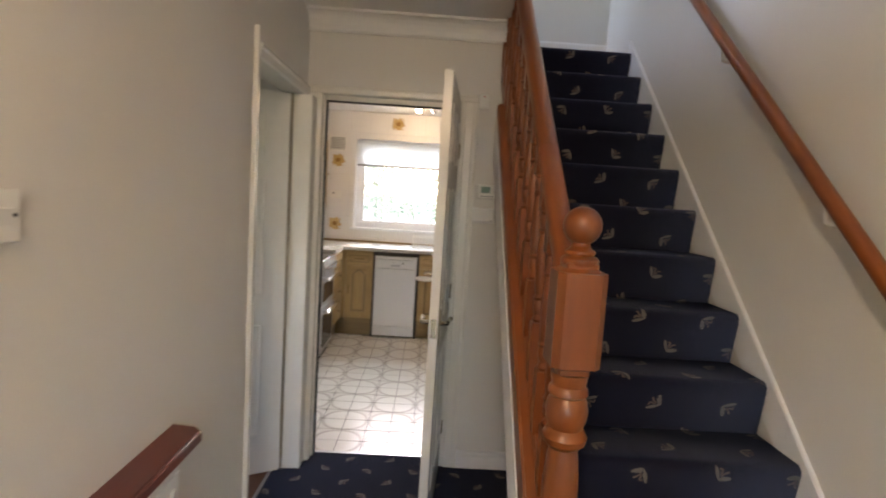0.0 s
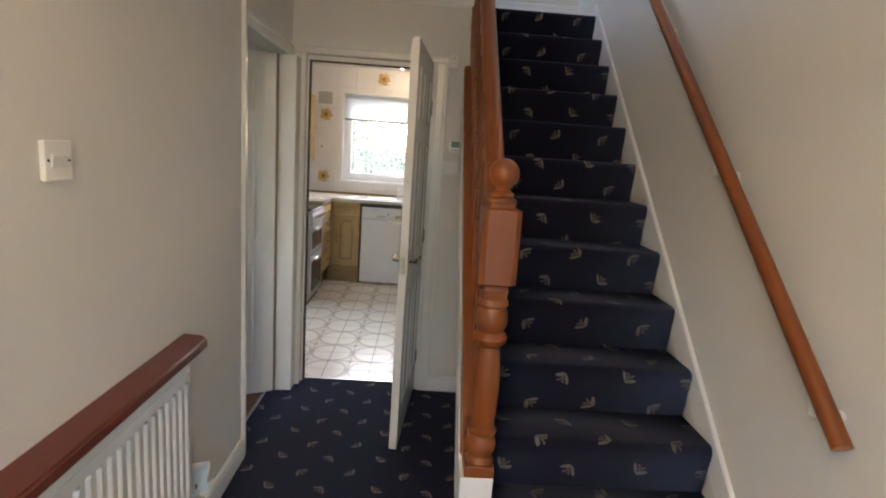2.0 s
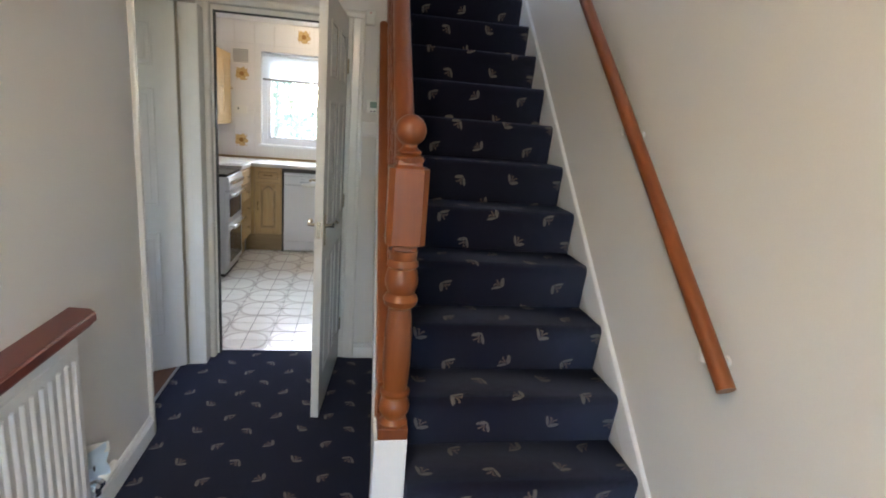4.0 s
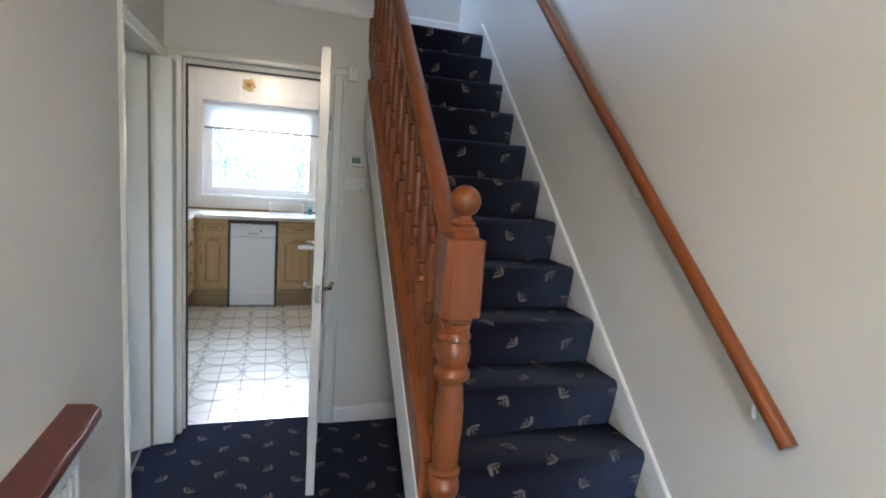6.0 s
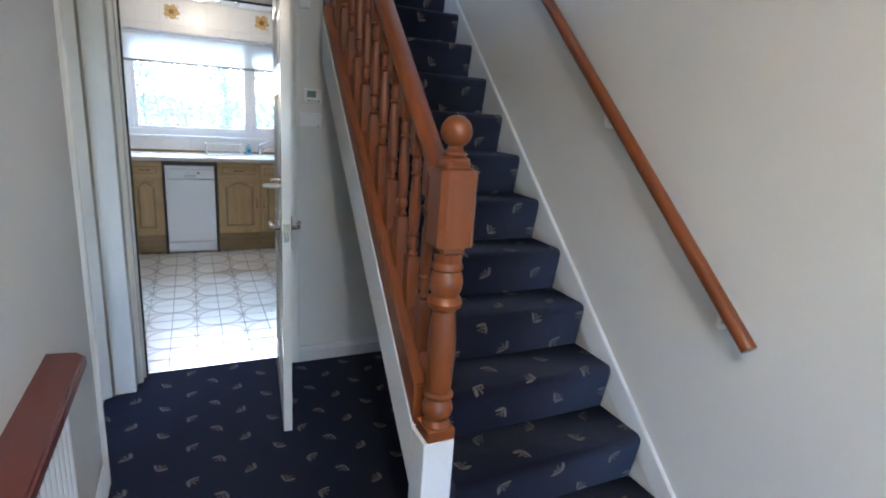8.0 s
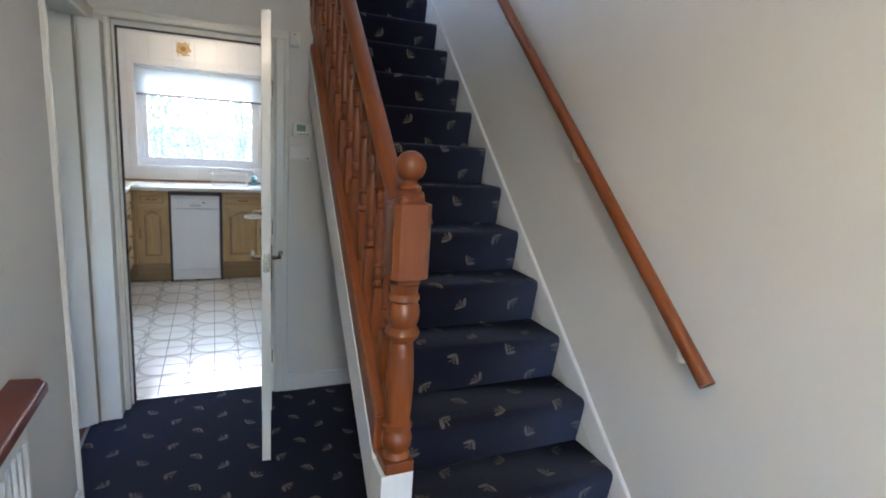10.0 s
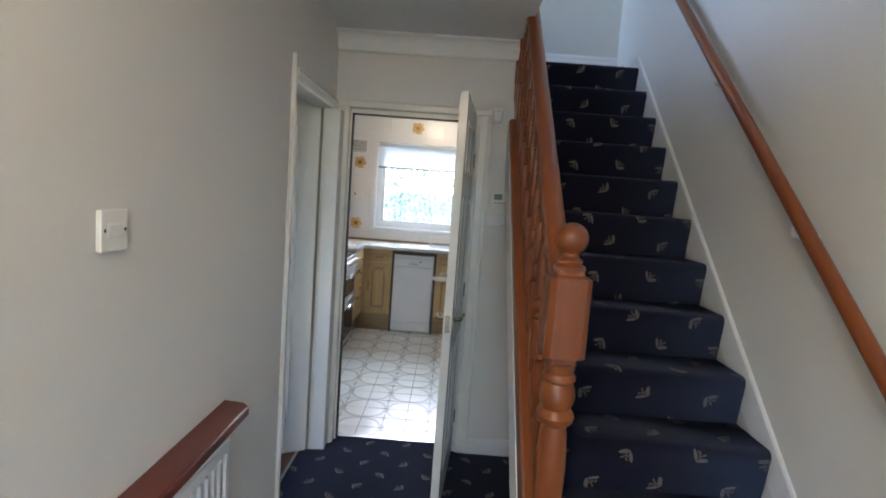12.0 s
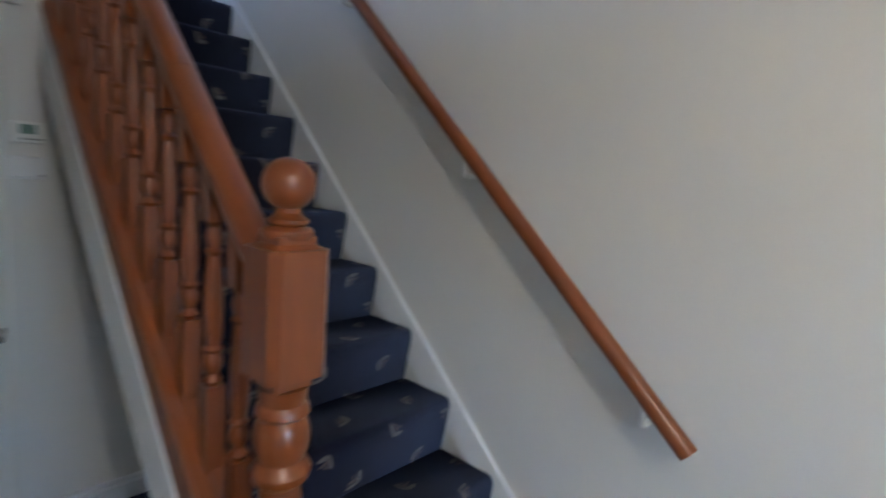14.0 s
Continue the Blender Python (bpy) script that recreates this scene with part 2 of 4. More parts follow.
M_BARK = plain("grey brown bark", (0.30, 0.26, 0.21), 0.9, vary=0.3, grain=30)
M_BRICK = plain("red brown outside wall", (0.28, 0.16, 0.11), 0.85, vary=0.2, grain=25)
M_BAR = plain("grey blind bar", (0.26, 0.25, 0.24), 0.7)
M_GAP = plain("grey brown gap shade", (0.085, 0.075, 0.065), 0.7)
M_HINGE = plain("grey brown hinge edge", (0.30, 0.26, 0.20), 0.5, vary=0.12)
M_RED = plain("red indicator", (0.5, 0.02, 0.02), 0.3, relief=0.0)
M_CARPET = carpet_material()
M_FTILE = floor_tile_material()
_g = Nodes("window glass")
_g.set(colour=(0.95, 0.97, 0.97), rough=0.0, glass=1.0, ior=1.45)
M_GLASS = _g.m
_b = Nodes("lit bulb")
_b.set(colour=(1.0, 0.9, 0.7), glow=(1.0, 0.82, 0.55), power=9.0)
M_BULB = _b.m
_b = Nodes("warm glass globe")
_b.set(colour=(0.9, 0.85, 0.75), rough=0.3, glow=(1.0, 0.82, 0.58), power=5.6)
M_GLOBE = _b.m


# ---- mesh helpers ----
BASE = {}


def thing(name, at, label, category, group="", kind=""):
    """An Empty at the base of a thing; at is a place or a pose."""
    ob = new(name)
    ob.empty_display_size = 0.05
    m = at if isinstance(at, Matrix) else Matrix.Translation(at)
    ob.matrix_world = m
    BASE[ob] = m
    return tagged(ob, label, category, group, kind)


def part(name, bm, material, parent=None, label="", smooth=False, local=False):
    """Links a bmesh as one mesh under a thing or part. Its coordinates are the world's, or the thing's own with local."""
    me = bpy.data.meshes.new(name)
    m = BASE.get(parent, Matrix.Identity(4))
    if not local:
        bm.transform(m.inverted())
    bmesh.ops.recalc_face_normals(bm, faces=bm.faces)
    if smooth:
        for f in bm.faces:
            f.smooth = True
        for e in bm.edges:
            if len(e.link_faces) == 2 and e.calc_face_angle(0) > 0.6:
                e.smooth = False
    bm.to_mesh(me)
    bm.free()
    me.materials.append(material)
    ob = new(name, me)
    if parent:
        ob.parent = parent
        BASE[ob] = m
    return tagged(ob, label)


def setting(name, bm, material, label, category, smooth=False):
    return tagged(part(name, bm, material, None, label, smooth), "", category, "", "structure")


def box(x0, x1, y0, y1, z0, z1, bevel=0.0, bm=None, segments=2):
    bm = bm or bmesh.new()
    old = set(bm.verts)
    made = bmesh.ops.create_cube(bm, size=1.0)["verts"]
    for v in made:
        v.co = Vector((x0 + (v.co.x + 0.5) * (x1 - x0), y0 + (v.co.y + 0.5) * (y1 - y0), z0 + (v.co.z + 0.5) * (z1 - z0)))
    if bevel:
        edges = {e for v in made for e in v.link_edges}
        bmesh.ops.bevel(bm, geom=list(edges), offset=bevel, segments=segments, affect="EDGES", profile=0.5)
    return bm


def boxes(*rows, bevel=0.0):
    bm = bmesh.new()
    for r in rows:
        box(*r, bevel=bevel, bm=bm)
    return bm


def lathe(profile, at=(0, 0, 0), axis="z", steps=24, bm=None):
    """A turned body from (radius, height) pairs."""
    bm = bm or bmesh.new()
    rings = []
    for r, h in profile:
        ring = []
        for k in range(steps):
            a = 2 * math.pi * k / steps
            x, y = r * math.cos(a), r * math.sin(a)
            co = {"z": (x, y, h), "y": (x, h, y), "x": (h, x, y)}[axis]
            ring.append(bm.verts.new(Vector(co) + Vector(at)))
        rings.append(ring)
    for a, b in zip(rings, rings[1:]):
        for k in range(steps):
            bm.faces.new((a[k], a[(k + 1) % steps], b[(k + 1) % steps], b[k]))
    bm.faces.new(rings[0][::-1])
    bm.faces.new(rings[-1])
    return bm


def extrude(profile, axis, lo, hi, bm=None):
    """A closed outline of two coordinates drawn out along an axis: x takes (y, z), y takes (x, z), z takes (x, y)."""
    bm = bm or bmesh.new()

    def place(a, b, c):
        return {"x": (c, a, b), "y": (a, c, b), "z": (a, b, c)}[axis]
    p = [bm.verts.new(place(a, b, lo)) for a, b in profile]
    q = [bm.verts.new(place(a, b, hi)) for a, b in profile]
    for k in range(len(p)):
        j = (k + 1) % len(p)
        bm.faces.new((p[k], p[j], q[j], q[k]))
    bm.faces.new(p[::-1])
    bm.faces.new(q)
    return bm


def tube(points, radius, steps=10, bm=None):
    """A round bar through points, with capped ends."""
    bm = bm or bmesh.new()
    pts = [Vector(p) for p in points]
    rings = []
    for k, p in enumerate(pts):
        d = (pts[min(k + 1, len(pts) - 1)] - pts[max(k - 1, 0)]).normalized()
        side = d.cross(Vector((0, 0, 1)) if abs(d.z) < 0.95 else Vector((1, 0, 0))).normalized()
        up = side.cross(d)
        r = radius[k] if isinstance(radius, (list, tuple)) else radius
        rings.append([bm.verts.new(p + r * (math.cos(a) * side + math.sin(a) * up)) for a in (2 * math.pi * i / steps for i in range(steps))])
    for a, b in zip(rings, rings[1:]):
        for i in range(steps):
            bm.faces.new((a[i], a[(i + 1) % steps], b[(i + 1) % steps], b[i]))
    bm.faces.new(rings[0][::-1])
    bm.faces.new(rings[-1])
    return bm


def with_uv(bm, rule):
    layer = bm.loops.layers.uv.new("UVMap")
    for f in bm.faces:
        for l in f.loops:
            l[layer].uv = rule(l.vert.co, f.normal)
    return bm


# ---- plan ----
LEFT, RIGHT, BACK, FRONT = -0.445, 1.445, 3.23, -1.30
CEIL, UPPER = 2.44, 4.95
RISE, GOING, N0 = 0.1916, 0.2045, 1.2655
PITCH = RISE / GOING
KX0, KX1, KY0, KY1, KCEIL = -1.30, 1.75, 3.33, 6.40, 2.42
OPEN_L, OPEN_R, HEAD = -0.366, 0.360, 2.03


def nosing(y):
    return RISE + PITCH * (y - N0)


# ---- hall shell ----
setting("floor_hall", with_uv(box(LEFT - 0.10, RIGHT, FRONT, BACK + 0.09, -0.05, 0.0), lambda c, n: (c.x + 0.018, c.y - 1.93)), M_CARPET,
        "navy hall carpet with small beige sprigs", "carpet")
setting("wall_left", boxes((LEFT - 0.10, LEFT, FRONT - 0.1, 2.405, 0, CEIL + 0.2), (LEFT - 0.10, LEFT, 2.405, 3.15, 2.03, CEIL + 0.2), (LEFT - 0.10, LEFT, 3.15, BACK, 0, CEIL + 0.2)),
        M_WALL, "cream painted hall wall beside the radiator", "wall")
setting("wall_back", boxes((LEFT - 0.1, OPEN_L - 0.03, BACK, BACK + 0.1, 0, CEIL + 0.2), (OPEN_L - 0.03, OPEN_R + 0.03, BACK, BACK + 0.1, HEAD + 0.03, CEIL + 0.2),
                           (OPEN_R + 0.03, 0.592, BACK, BACK + 0.1, 0, CEIL + 0.2), (0.592, RIGHT, BACK, BACK + 0.1, 0, 1.72)),
        M_WALL, "cream hall end wall around the kitchen doorway", "wall")
setting("wall_right", box(RIGHT, RIGHT + 0.12, FRONT - 0.1, 4.42, -0.05, UPPER), M_WALL, "cream painted stair wall", "wall")
setting("wall_front", boxes((LEFT - 0.1, -0.30, FRONT - 0.1, FRONT, 0, CEIL), (0.80, RIGHT, FRONT - 0.1, FRONT, 0, CEIL), (-0.30, 0.80, FRONT - 0.1, FRONT, 1.80, CEIL), (-0.30, 0.80, FRONT - 0.1, FRONT, 0, 0.25)),
        M_WALL, "cream wall around the glazed front door", "wall")
setting("ceiling_hall", boxes((LEFT, 0.592, FRONT, BACK, CEIL, CEIL + 0.2), (0.592, RIGHT, FRONT, 0.55, CEIL, CEIL + 0.2)), M_CEIL, "white hall ceiling", "ceiling")
# upper landing that closes the stairwell
setting("wall_landing", box(-1.5, RIGHT, 4.30, 4.42, 2.2, UPPER), M_WALL, "pale wall at the head of the stairs", "wall")
setting("floor_landing", boxes((0.62, RIGHT, N0 + 13 * GOING, 4.30, 2.38, 12.99 * RISE), (-1.5, 0.62, BACK + 0.1, 4.30, 2.46, 2.64)), M_CARPET, "dark landing carpet", "floor")
setting("wall_landing_side", boxes((-1.62, -1.5, 0.45, 2.65, 2.64, UPPER), (-1.62, -1.5, 4.15, 4.42, 2.64, UPPER), (-1.62, -1.5, 2.65, 4.15, 2.64, 3.30), (-1.62, -1.5, 2.65, 4.15, 4.60, UPPER)),
        M_WALL, "pale landing side wall with a window", "wall")
setting("wall_landing_front", box(-1.62, RIGHT, 0.43, 0.55, CEIL + 0.2, UPPER), M_WALL, "pale landing wall", "wall")
setting("ceiling_landing", box(-1.62, RIGHT + 0.12, 0.43, 4.42, UPPER, UPPER + 0.1), M_CEIL, "white landing ceiling", "ceiling")
setting("floor_upper", box(-1.62, LEFT - 0.0, 0.55, BACK + 0.1, CEIL + 0.1, CEIL + 0.2), M_CARPET, "dark upstairs carpet", "floor")
# side room behind the left door
setting("floor_side_room", box(-3.2, LEFT - 0.10, 0.8, 3.6, -0.05, 0.003), M_PARQUET, "brown wooden floor in the side room", "floor")
setting("wall_side_room", boxes((-3.3, -3.2, 0.7, 3.7, 0, CEIL), (-3.2, LEFT - 0.1, 3.6, 3.7, 0, CEIL), (-3.2, LEFT - 0.1, 0.7, 0.8, 0, 0.9), (-3.2, LEFT - 0.1, 0.7, 0.8, 2.1, CEIL), (-3.2, -2.5, 0.7, 0.8, 0.9, 2.1), (-1.7, LEFT - 0.1, 0.7, 0.8, 0.9, 2.1)), M_WALL, "pale side room walls", "wall")
setting("ceiling_side_room", box(-3.3, LEFT - 0.1, 0.7, 3.7, CEIL, CEIL + 0.1), M_CEIL, "white side room ceiling", "ceiling")

# ---- kitchen shell ----
WX0, WX1, WZ0, WZ1 = -0.64, 1.22, 1.12, 2.12
setting("wall_kitchen_back", boxes((KX0 - 0.1, WX0, KY1, KY1 + 0.25, 0, KCEIL), (WX1, KX1 + 0.1, KY1, KY1 + 0.25, 0, KCEIL), (WX0, WX1, KY1, KY1 + 0.25, 0, WZ0), (WX0, WX1, KY1, KY1 + 0.25, WZ1, KCEIL)),
        M_GROUT, "pale tiled kitchen window wall", "wall")
setting("wall_kitchen_left", box(KX0 - 0.1, KX0, KY0 - 0.1, KY1, 0, KCEIL), M_TILEW, "pale kitchen side wall", "wall")
setting("wall_kitchen_right", box(KX1, KX1 + 0.1, KY0 - 0.1, KY1, 0, KCEIL), M_TILEW, "pale kitchen side wall", "wall")
setting("wall_kitchen_front", boxes((KX0, LEFT - 0.10, KY0 - 0.09, KY0, 0, KCEIL), (RIGHT + 0.06, KX1, KY0 - 0.085, KY0, 0, KCEIL)), M_WALL, "pale kitchen wall beside the doorway", "wall")
setting("ceiling_kitchen", boxes((KX0 - 0.1, 0.57, KY0, KY1, KCEIL, KCEIL + 0.03), (0.57, KX1 + 0.1, 4.42, KY1, KCEIL, KCEIL + 0.03), (RIGHT + 0.12, KX1 + 0.1, KY0, 4.42, KCEIL, KCEIL + 0.03)), M_CEIL, "white kitchen ceiling", "ceiling")
setting("wall_stair_bulkhead", boxes((0.57, 0.592, KY0, 4.42, 1.70, KCEIL + 0.03), (0.592, RIGHT, 4.302, 4.42, 1.70, 2.199), (0.592, RIGHT, KY0, 4.302, 1.70, 1.72)), M_WALL, "cream boxing under the upper stairs", "wall")
kitchen_floor = setting("floor_kitchen", box(KX0, KX1, KY0 - 0.012, KY1, -0.05, -0.004), M_FGROUT, "glossy cream kitchen floor tiles with octagon outlines", "floor")

# ---- garden ----
setting("ground", box(-600, 600, -600, 600, -0.6, -0.25), M_GRASS, "lawn behind the house", "ground")
setting("patio", box(-6, 7, KY1 + 0.25, 17, -0.26, -0.22), M_PAVE, "pale concrete patio behind the house", "pavement")


def tree(at, height, spread, seed):
    rng = random.Random(seed)
    t = thing("garden_tree", at, "leafy green garden tree behind the house", "tree", "garden trees")
    bm = bmesh.new()
    top = Vector(at) + Vector((rng.uniform(-0.3, 0.3), 0, height * 0.75))
    tube([at, Vector(at).lerp(top, 0.4) + Vector((0.1, 0, 0)), top], [0.07, 0.05, 0.02], 8, bm)
    tips = []
    for k in range(9):
        a = Vector(at).lerp(top, rng.uniform(0.3, 0.95))
        b = a + Vector((rng.uniform(-1, 1) * spread, rng.uniform(-1, 1) * spread, rng.uniform(0.2, 0.9) * spread))
        tube([a, a.lerp(b, 0.5) + Vector((0, 0, 0.15)), b], [0.025, 0.018, 0.007], 6, bm)
        tips += [b, a.lerp(b, 0.6), a.lerp(b, 0.8)]
    part("trunk", bm, M_BARK, t, smooth=True)
    verts, faces = [], []
    for k in range(1500):
        c = rng.choice(tips) + Vector((rng.gauss(0, 0.4), rng.gauss(0, 0.4), rng.gauss(0, 0.35)))
        e = Euler((rng.uniform(0, 6.3), rng.uniform(0, 6.3), rng.uniform(0, 6.3))).to_matrix()
        s = rng.uniform(0.05, 0.10)
        n0 = len(verts)
        verts += [c + e @ Vector(v) * s - Vector(at) for v in ((-1, 0, 0), (0, -0.45, 0.1), (1, 0, 0), (0, 0.45, 0.1))]
        faces.append((n0, n0 + 1, n0 + 2, n0 + 3))
    me = bpy.data.meshes.new("crown")
    me.from_pydata(verts, [], faces)
    me.materials.append(M_LEAF)
    ob = new("crown", me)
    ob.parent = t
    ob["kind"] = "stuff"


for k, (x, y, h, s) in enumerate(((-1.6, 13.0, 4.6, 1.7), (0.8, 15.0, 5.2, 1.9), (3.4, 13.5, 4.4, 1.6), (-4.4, 15.5, 5.0, 1.9))):
    tree((x, y, -0.25), h, s, k)


def hedge(y0, count, seed):
    """A loose, uneven hedge of single leaves along the end of the patio."""
    rng = random.Random(seed)
    t = thing("garden_hedge", (0, y0, -0.25), "pale green sunlit garden hedge behind the house", "hedge")
    bm = bmesh.new()
    for k in range(26):
        x = -6 + 0.5 * k + rng.uniform(-0.2, 0.2)
        tube([(x, y0, -0.25), (x + rng.uniform(-0.2, 0.2), y0, 1.0), (x + rng.uniform(-0.5, 0.5), y0 + rng.uniform(-0.2, 0.2), 2.4)], [0.03, 0.02, 0.006], 6, bm)
    part("stems", bm, M_BARK, t, smooth=True)
    verts, faces = [], []
    while len(faces) < count:
        x, z = rng.uniform(-6.5, 6.5), rng.uniform(-0.2, 3.2)
        top = 2.75 + 0.25 * math.sin(1.7 * x) + 0.2 * math.sin(4.1 * x + 1)
        if z > top + rng.gauss(0, 0.12) or math.sin(3.1 * x + 2 * z) * math.sin(2.3 * z - 1.9 * x) > rng.uniform(0.35, 1.3):
            continue
        e = Euler((rng.uniform(0, 6.3), rng.uniform(0, 6.3), rng.uniform(0, 6.3))).to_matrix()
        s = rng.uniform(0.032, 0.072)
        n0 = len(verts)
        c = Vector((x, rng.gauss(0, 0.28), z + 0.25))
        verts += [c + e @ Vector(v) * s for v in ((-1, 0, 0), (0, -0.5, 0.1), (1, 0, 0), (0, 0.5, 0.1))]
        faces.append((n0, n0 + 1, n0 + 2, n0 + 3))
    me = bpy.data.meshes.new("foliage")
    me.from_pydata(verts, [], faces)
    me.materials.append(M_LEAF)
    ob = new("foliage", me)
    ob.parent = t
    ob["kind"] = "stuff"


hedge(11.6, 23000, 5)

# ---- staircase ----
stair = thing("staircase", (1.02, N0, 0), "straight carpeted staircase with white painted strings and open underside", "staircase", "", "structure")
SX1 = 1.4285


def step_profile(k):
    """Outline of one carpeted step, from the foot of its riser over a rounded nosing to the next riser."""
    y, z = N0 + k * GOING, RISE * (k + 1)
    r = 0.024
    pts = [(y + 0.028, z - RISE)]
    pts += [(y + 0.006, z - 0.07), (y, z - r - 0.008)]
    for a in range(1, 6):
        th = math.pi - a * math.pi / 10
        pts.append((y + r + r * math.cos(th), z - r + r * math.sin(th)))
    pts.append((y + GOING + 0.034, z))
    return pts


run = 0.0
for k in range(13):
    pts = step_profile(k)
    x0 = 0.64 if k < 2 else 0.625
    bm = bmesh.new()
    layer = bm.loops.layers.uv.new("UVMap")
    lens = [0.0]
    for a, b in zip(pts, pts[1:]):
        lens.append(lens[-1] + math.dist(a, b))
    front = [[bm.verts.new((x, a, b)) for a, b in pts] for x in (x0, SX1)]
    low = [[bm.verts.new((x, pts[0][0], pts[0][1] - 0.02)), bm.verts.new((x, pts[-1][0], pts[-1][1] - 0.05))] for x in (x0, SX1)]
    for i in range(len(pts) - 1):
        f = bm.faces.new((front[0][i], front[1][i], front[1][i + 1], front[0][i + 1]))
        f.smooth = True
        for l, (u, v) in zip(f.loops, ((x0, lens[i]), (SX1, lens[i]), (SX1, lens[i + 1]), (x0, lens[i + 1]))):
            l[layer].uv = (u + 0.03, v + run + 0.05)
    for s in (0, 1):
        bm.faces.new(front[s] + [low[s][1], low[s][0]])
    bm.faces.new((front[0][-1], front[1][-1], low[1][1], low[0][1]))
    bm.faces.new((low[0][0], low[0][1], low[1][1], low[1][0]))
    bm.faces.new((front[0][0], low[0][0], low[1][0], front[1][0]))
    for f in bm.faces:
        for l in f.loops:
            if l[layer].uv.length == 0:
                l[layer].uv = (0.06, 0.0)
    run += lens[-1] - 0.006
    part("step", bm, M_CARPET, stair)

# outer string, base rail and the wall string


def slope_board(name, material, x0, x1, y0, y1, low, high, label="", parent=stair, bevel=0.004):
    bm = extrude([(y0, low(y0)), (y1, low(y1)), (y1, high(y1)), (y0, high(y0))], "x", x0, x1)
    bmesh.ops.bevel(bm, geom=bm.edges[:], offset=bevel, segments=2, affect="EDGES")
    return part(name, bm, material, parent, label, smooth=True)


def strip_top(y):
    return 0.536 + 1.0255 * (y - 1.601)


def strip_low(y):
    return strip_top(y) - 0.22


def base_top(y):
    return 0.585 + 0.955 * (y - 1.5)


bm = extrude([(1.601, strip_low(1.601)), (2.975, strip_low(2.975)), (2.975, strip_top(2.975)), (1.601, strip_top(1.601))], "x", 0.5315, 0.562)
bmesh.ops.bevel(bm, geom=bm.edges[:], offset=0.003, segments=2, affect="EDGES")
part("outer_string", bm, M_WHITE, stair, "white painted outer string", smooth=True)
part("newel_base", box(0.530, 0.634, 1.498, 1.600, 0.0, 0.535, 0.003), M_WHITE, stair, "white painted newel base block")
slope_board("wall_string", M_WHITE, 1.4275, RIGHT, N0 - 0.12, N0 + 12 * GOING + 0.06, lambda y: max(0, nosing(y) - 0.24), lambda y: nosing(y) + 0.032, "white painted wall string")
part("wall_string_end", box(1.4275, RIGHT, N0 + 12 * GOING + 0.061, 4.30, 2.2, 12.99 * RISE), M_WHITE, stair)
soffit = extrude([(1.62, nosing(1.62) - 0.26), (3.22, nosing(3.22) - 0.26), (3.22, nosing(3.22) - 0.235), (1.62, nosing(1.62) - 0.235)], "x", 0.64, 1.425)
part("soffit", soffit, M_WHITE, stair, "white underside board")

# ---- balustrade ----
bal = thing("stair_balustrade", (0.582, 1.55, 0.535), "orange stained pine balustrade with turned newel and spindles", "balustrade")
NX, NY = 0.590, 1.547
newel = part("newel_post", lathe([(0.044, 0.572), (0.045, 0.578), (0.040, 0.584), (0.034, 0.594), (0.046, 0.612), (0.049, 0.630), (0.045, 0.650), (0.034, 0.664), (0.046, 0.672), (0.047, 0.682),
                                  (0.037, 0.690), (0.040, 0.72), (0.043, 0.80), (0.042, 0.87), (0.037, 0.93), (0.034, 0.955), (0.049, 0.968), (0.053, 0.984), (0.047, 0.996),
                                  (0.040, 1.004), (0.048, 1.025), (0.050, 1.045), (0.046, 1.068), (0.039, 1.080), (0.047, 1.087), (0.046, 1.098), (0.040, 1.106), (0.044, 1.135)],
                                 (NX, NY, 0)), M_RAIL, bal, smooth=True)
part("newel_foot", box(NX - 0.049, NX + 0.044, NY - 0.049, NY + 0.049, 0.535, 0.574, 0.004), M_RAIL, newel)
bm = box(NX - 0.056, NX + 0.056, NY - 0.056, NY + 0.056, 1.137, 1.393)
bmesh.ops.bevel(bm, geom=[e for e in bm.edges if abs(e.verts[0].co.z - e.verts[1].co.z) > 0.1], offset=0.016, segments=1, affect="EDGES")
bmesh.ops.bevel(bm, geom=[e for e in bm.edges if abs(e.verts[0].co.z - e.verts[1].co.z) < 0.001], offset=0.020, segments=3, affect="EDGES")
part("newel_block", bm, M_RAIL, newel, smooth=True)
part("newel_collar", lathe([(0.040, 1.388), (0.043, 1.394), (0.043, 1.401), (0.038, 1.406), (0.030, 1.409), (0.034, 1.414), (0.034, 1.419), (0.026, 1.424), (0.021, 1.430), (0.021, 1.440)], (NX, NY, 0)), M_RAIL, newel, smooth=True)
ball = bmesh.new()
bmesh.ops.create_uvsphere(ball, u_segments=28, v_segments=18, radius=0.044)
bmesh.ops.translate(ball, verts=ball.verts[:], vec=(NX, NY, 1.476))
part("ball_finial", ball, M_RAIL, newel, smooth=True)


def rail_top(y):
    return 1.44 + 0.955 * (y - 1.69)


def sweep(section, y0, y1, line, material, name, parent):
    """A rail of a given cross-section (x, height) along the pitch."""
    bm = bmesh.new()
    a = [bm.verts.new((x, y0, line(y0) + z)) for x, z in section]
    b = [bm.verts.new((x, y1, line(y1) + z)) for x, z in section]
    for k in range(len(a)):
        j = (k + 1) % len(a)
        bm.faces.new((a[k], a[j], b[j], b[k]))
    bm.faces.new(a[::-1])
    bm.faces.new(b)
    return part(name, bm, material, parent, smooth=True)


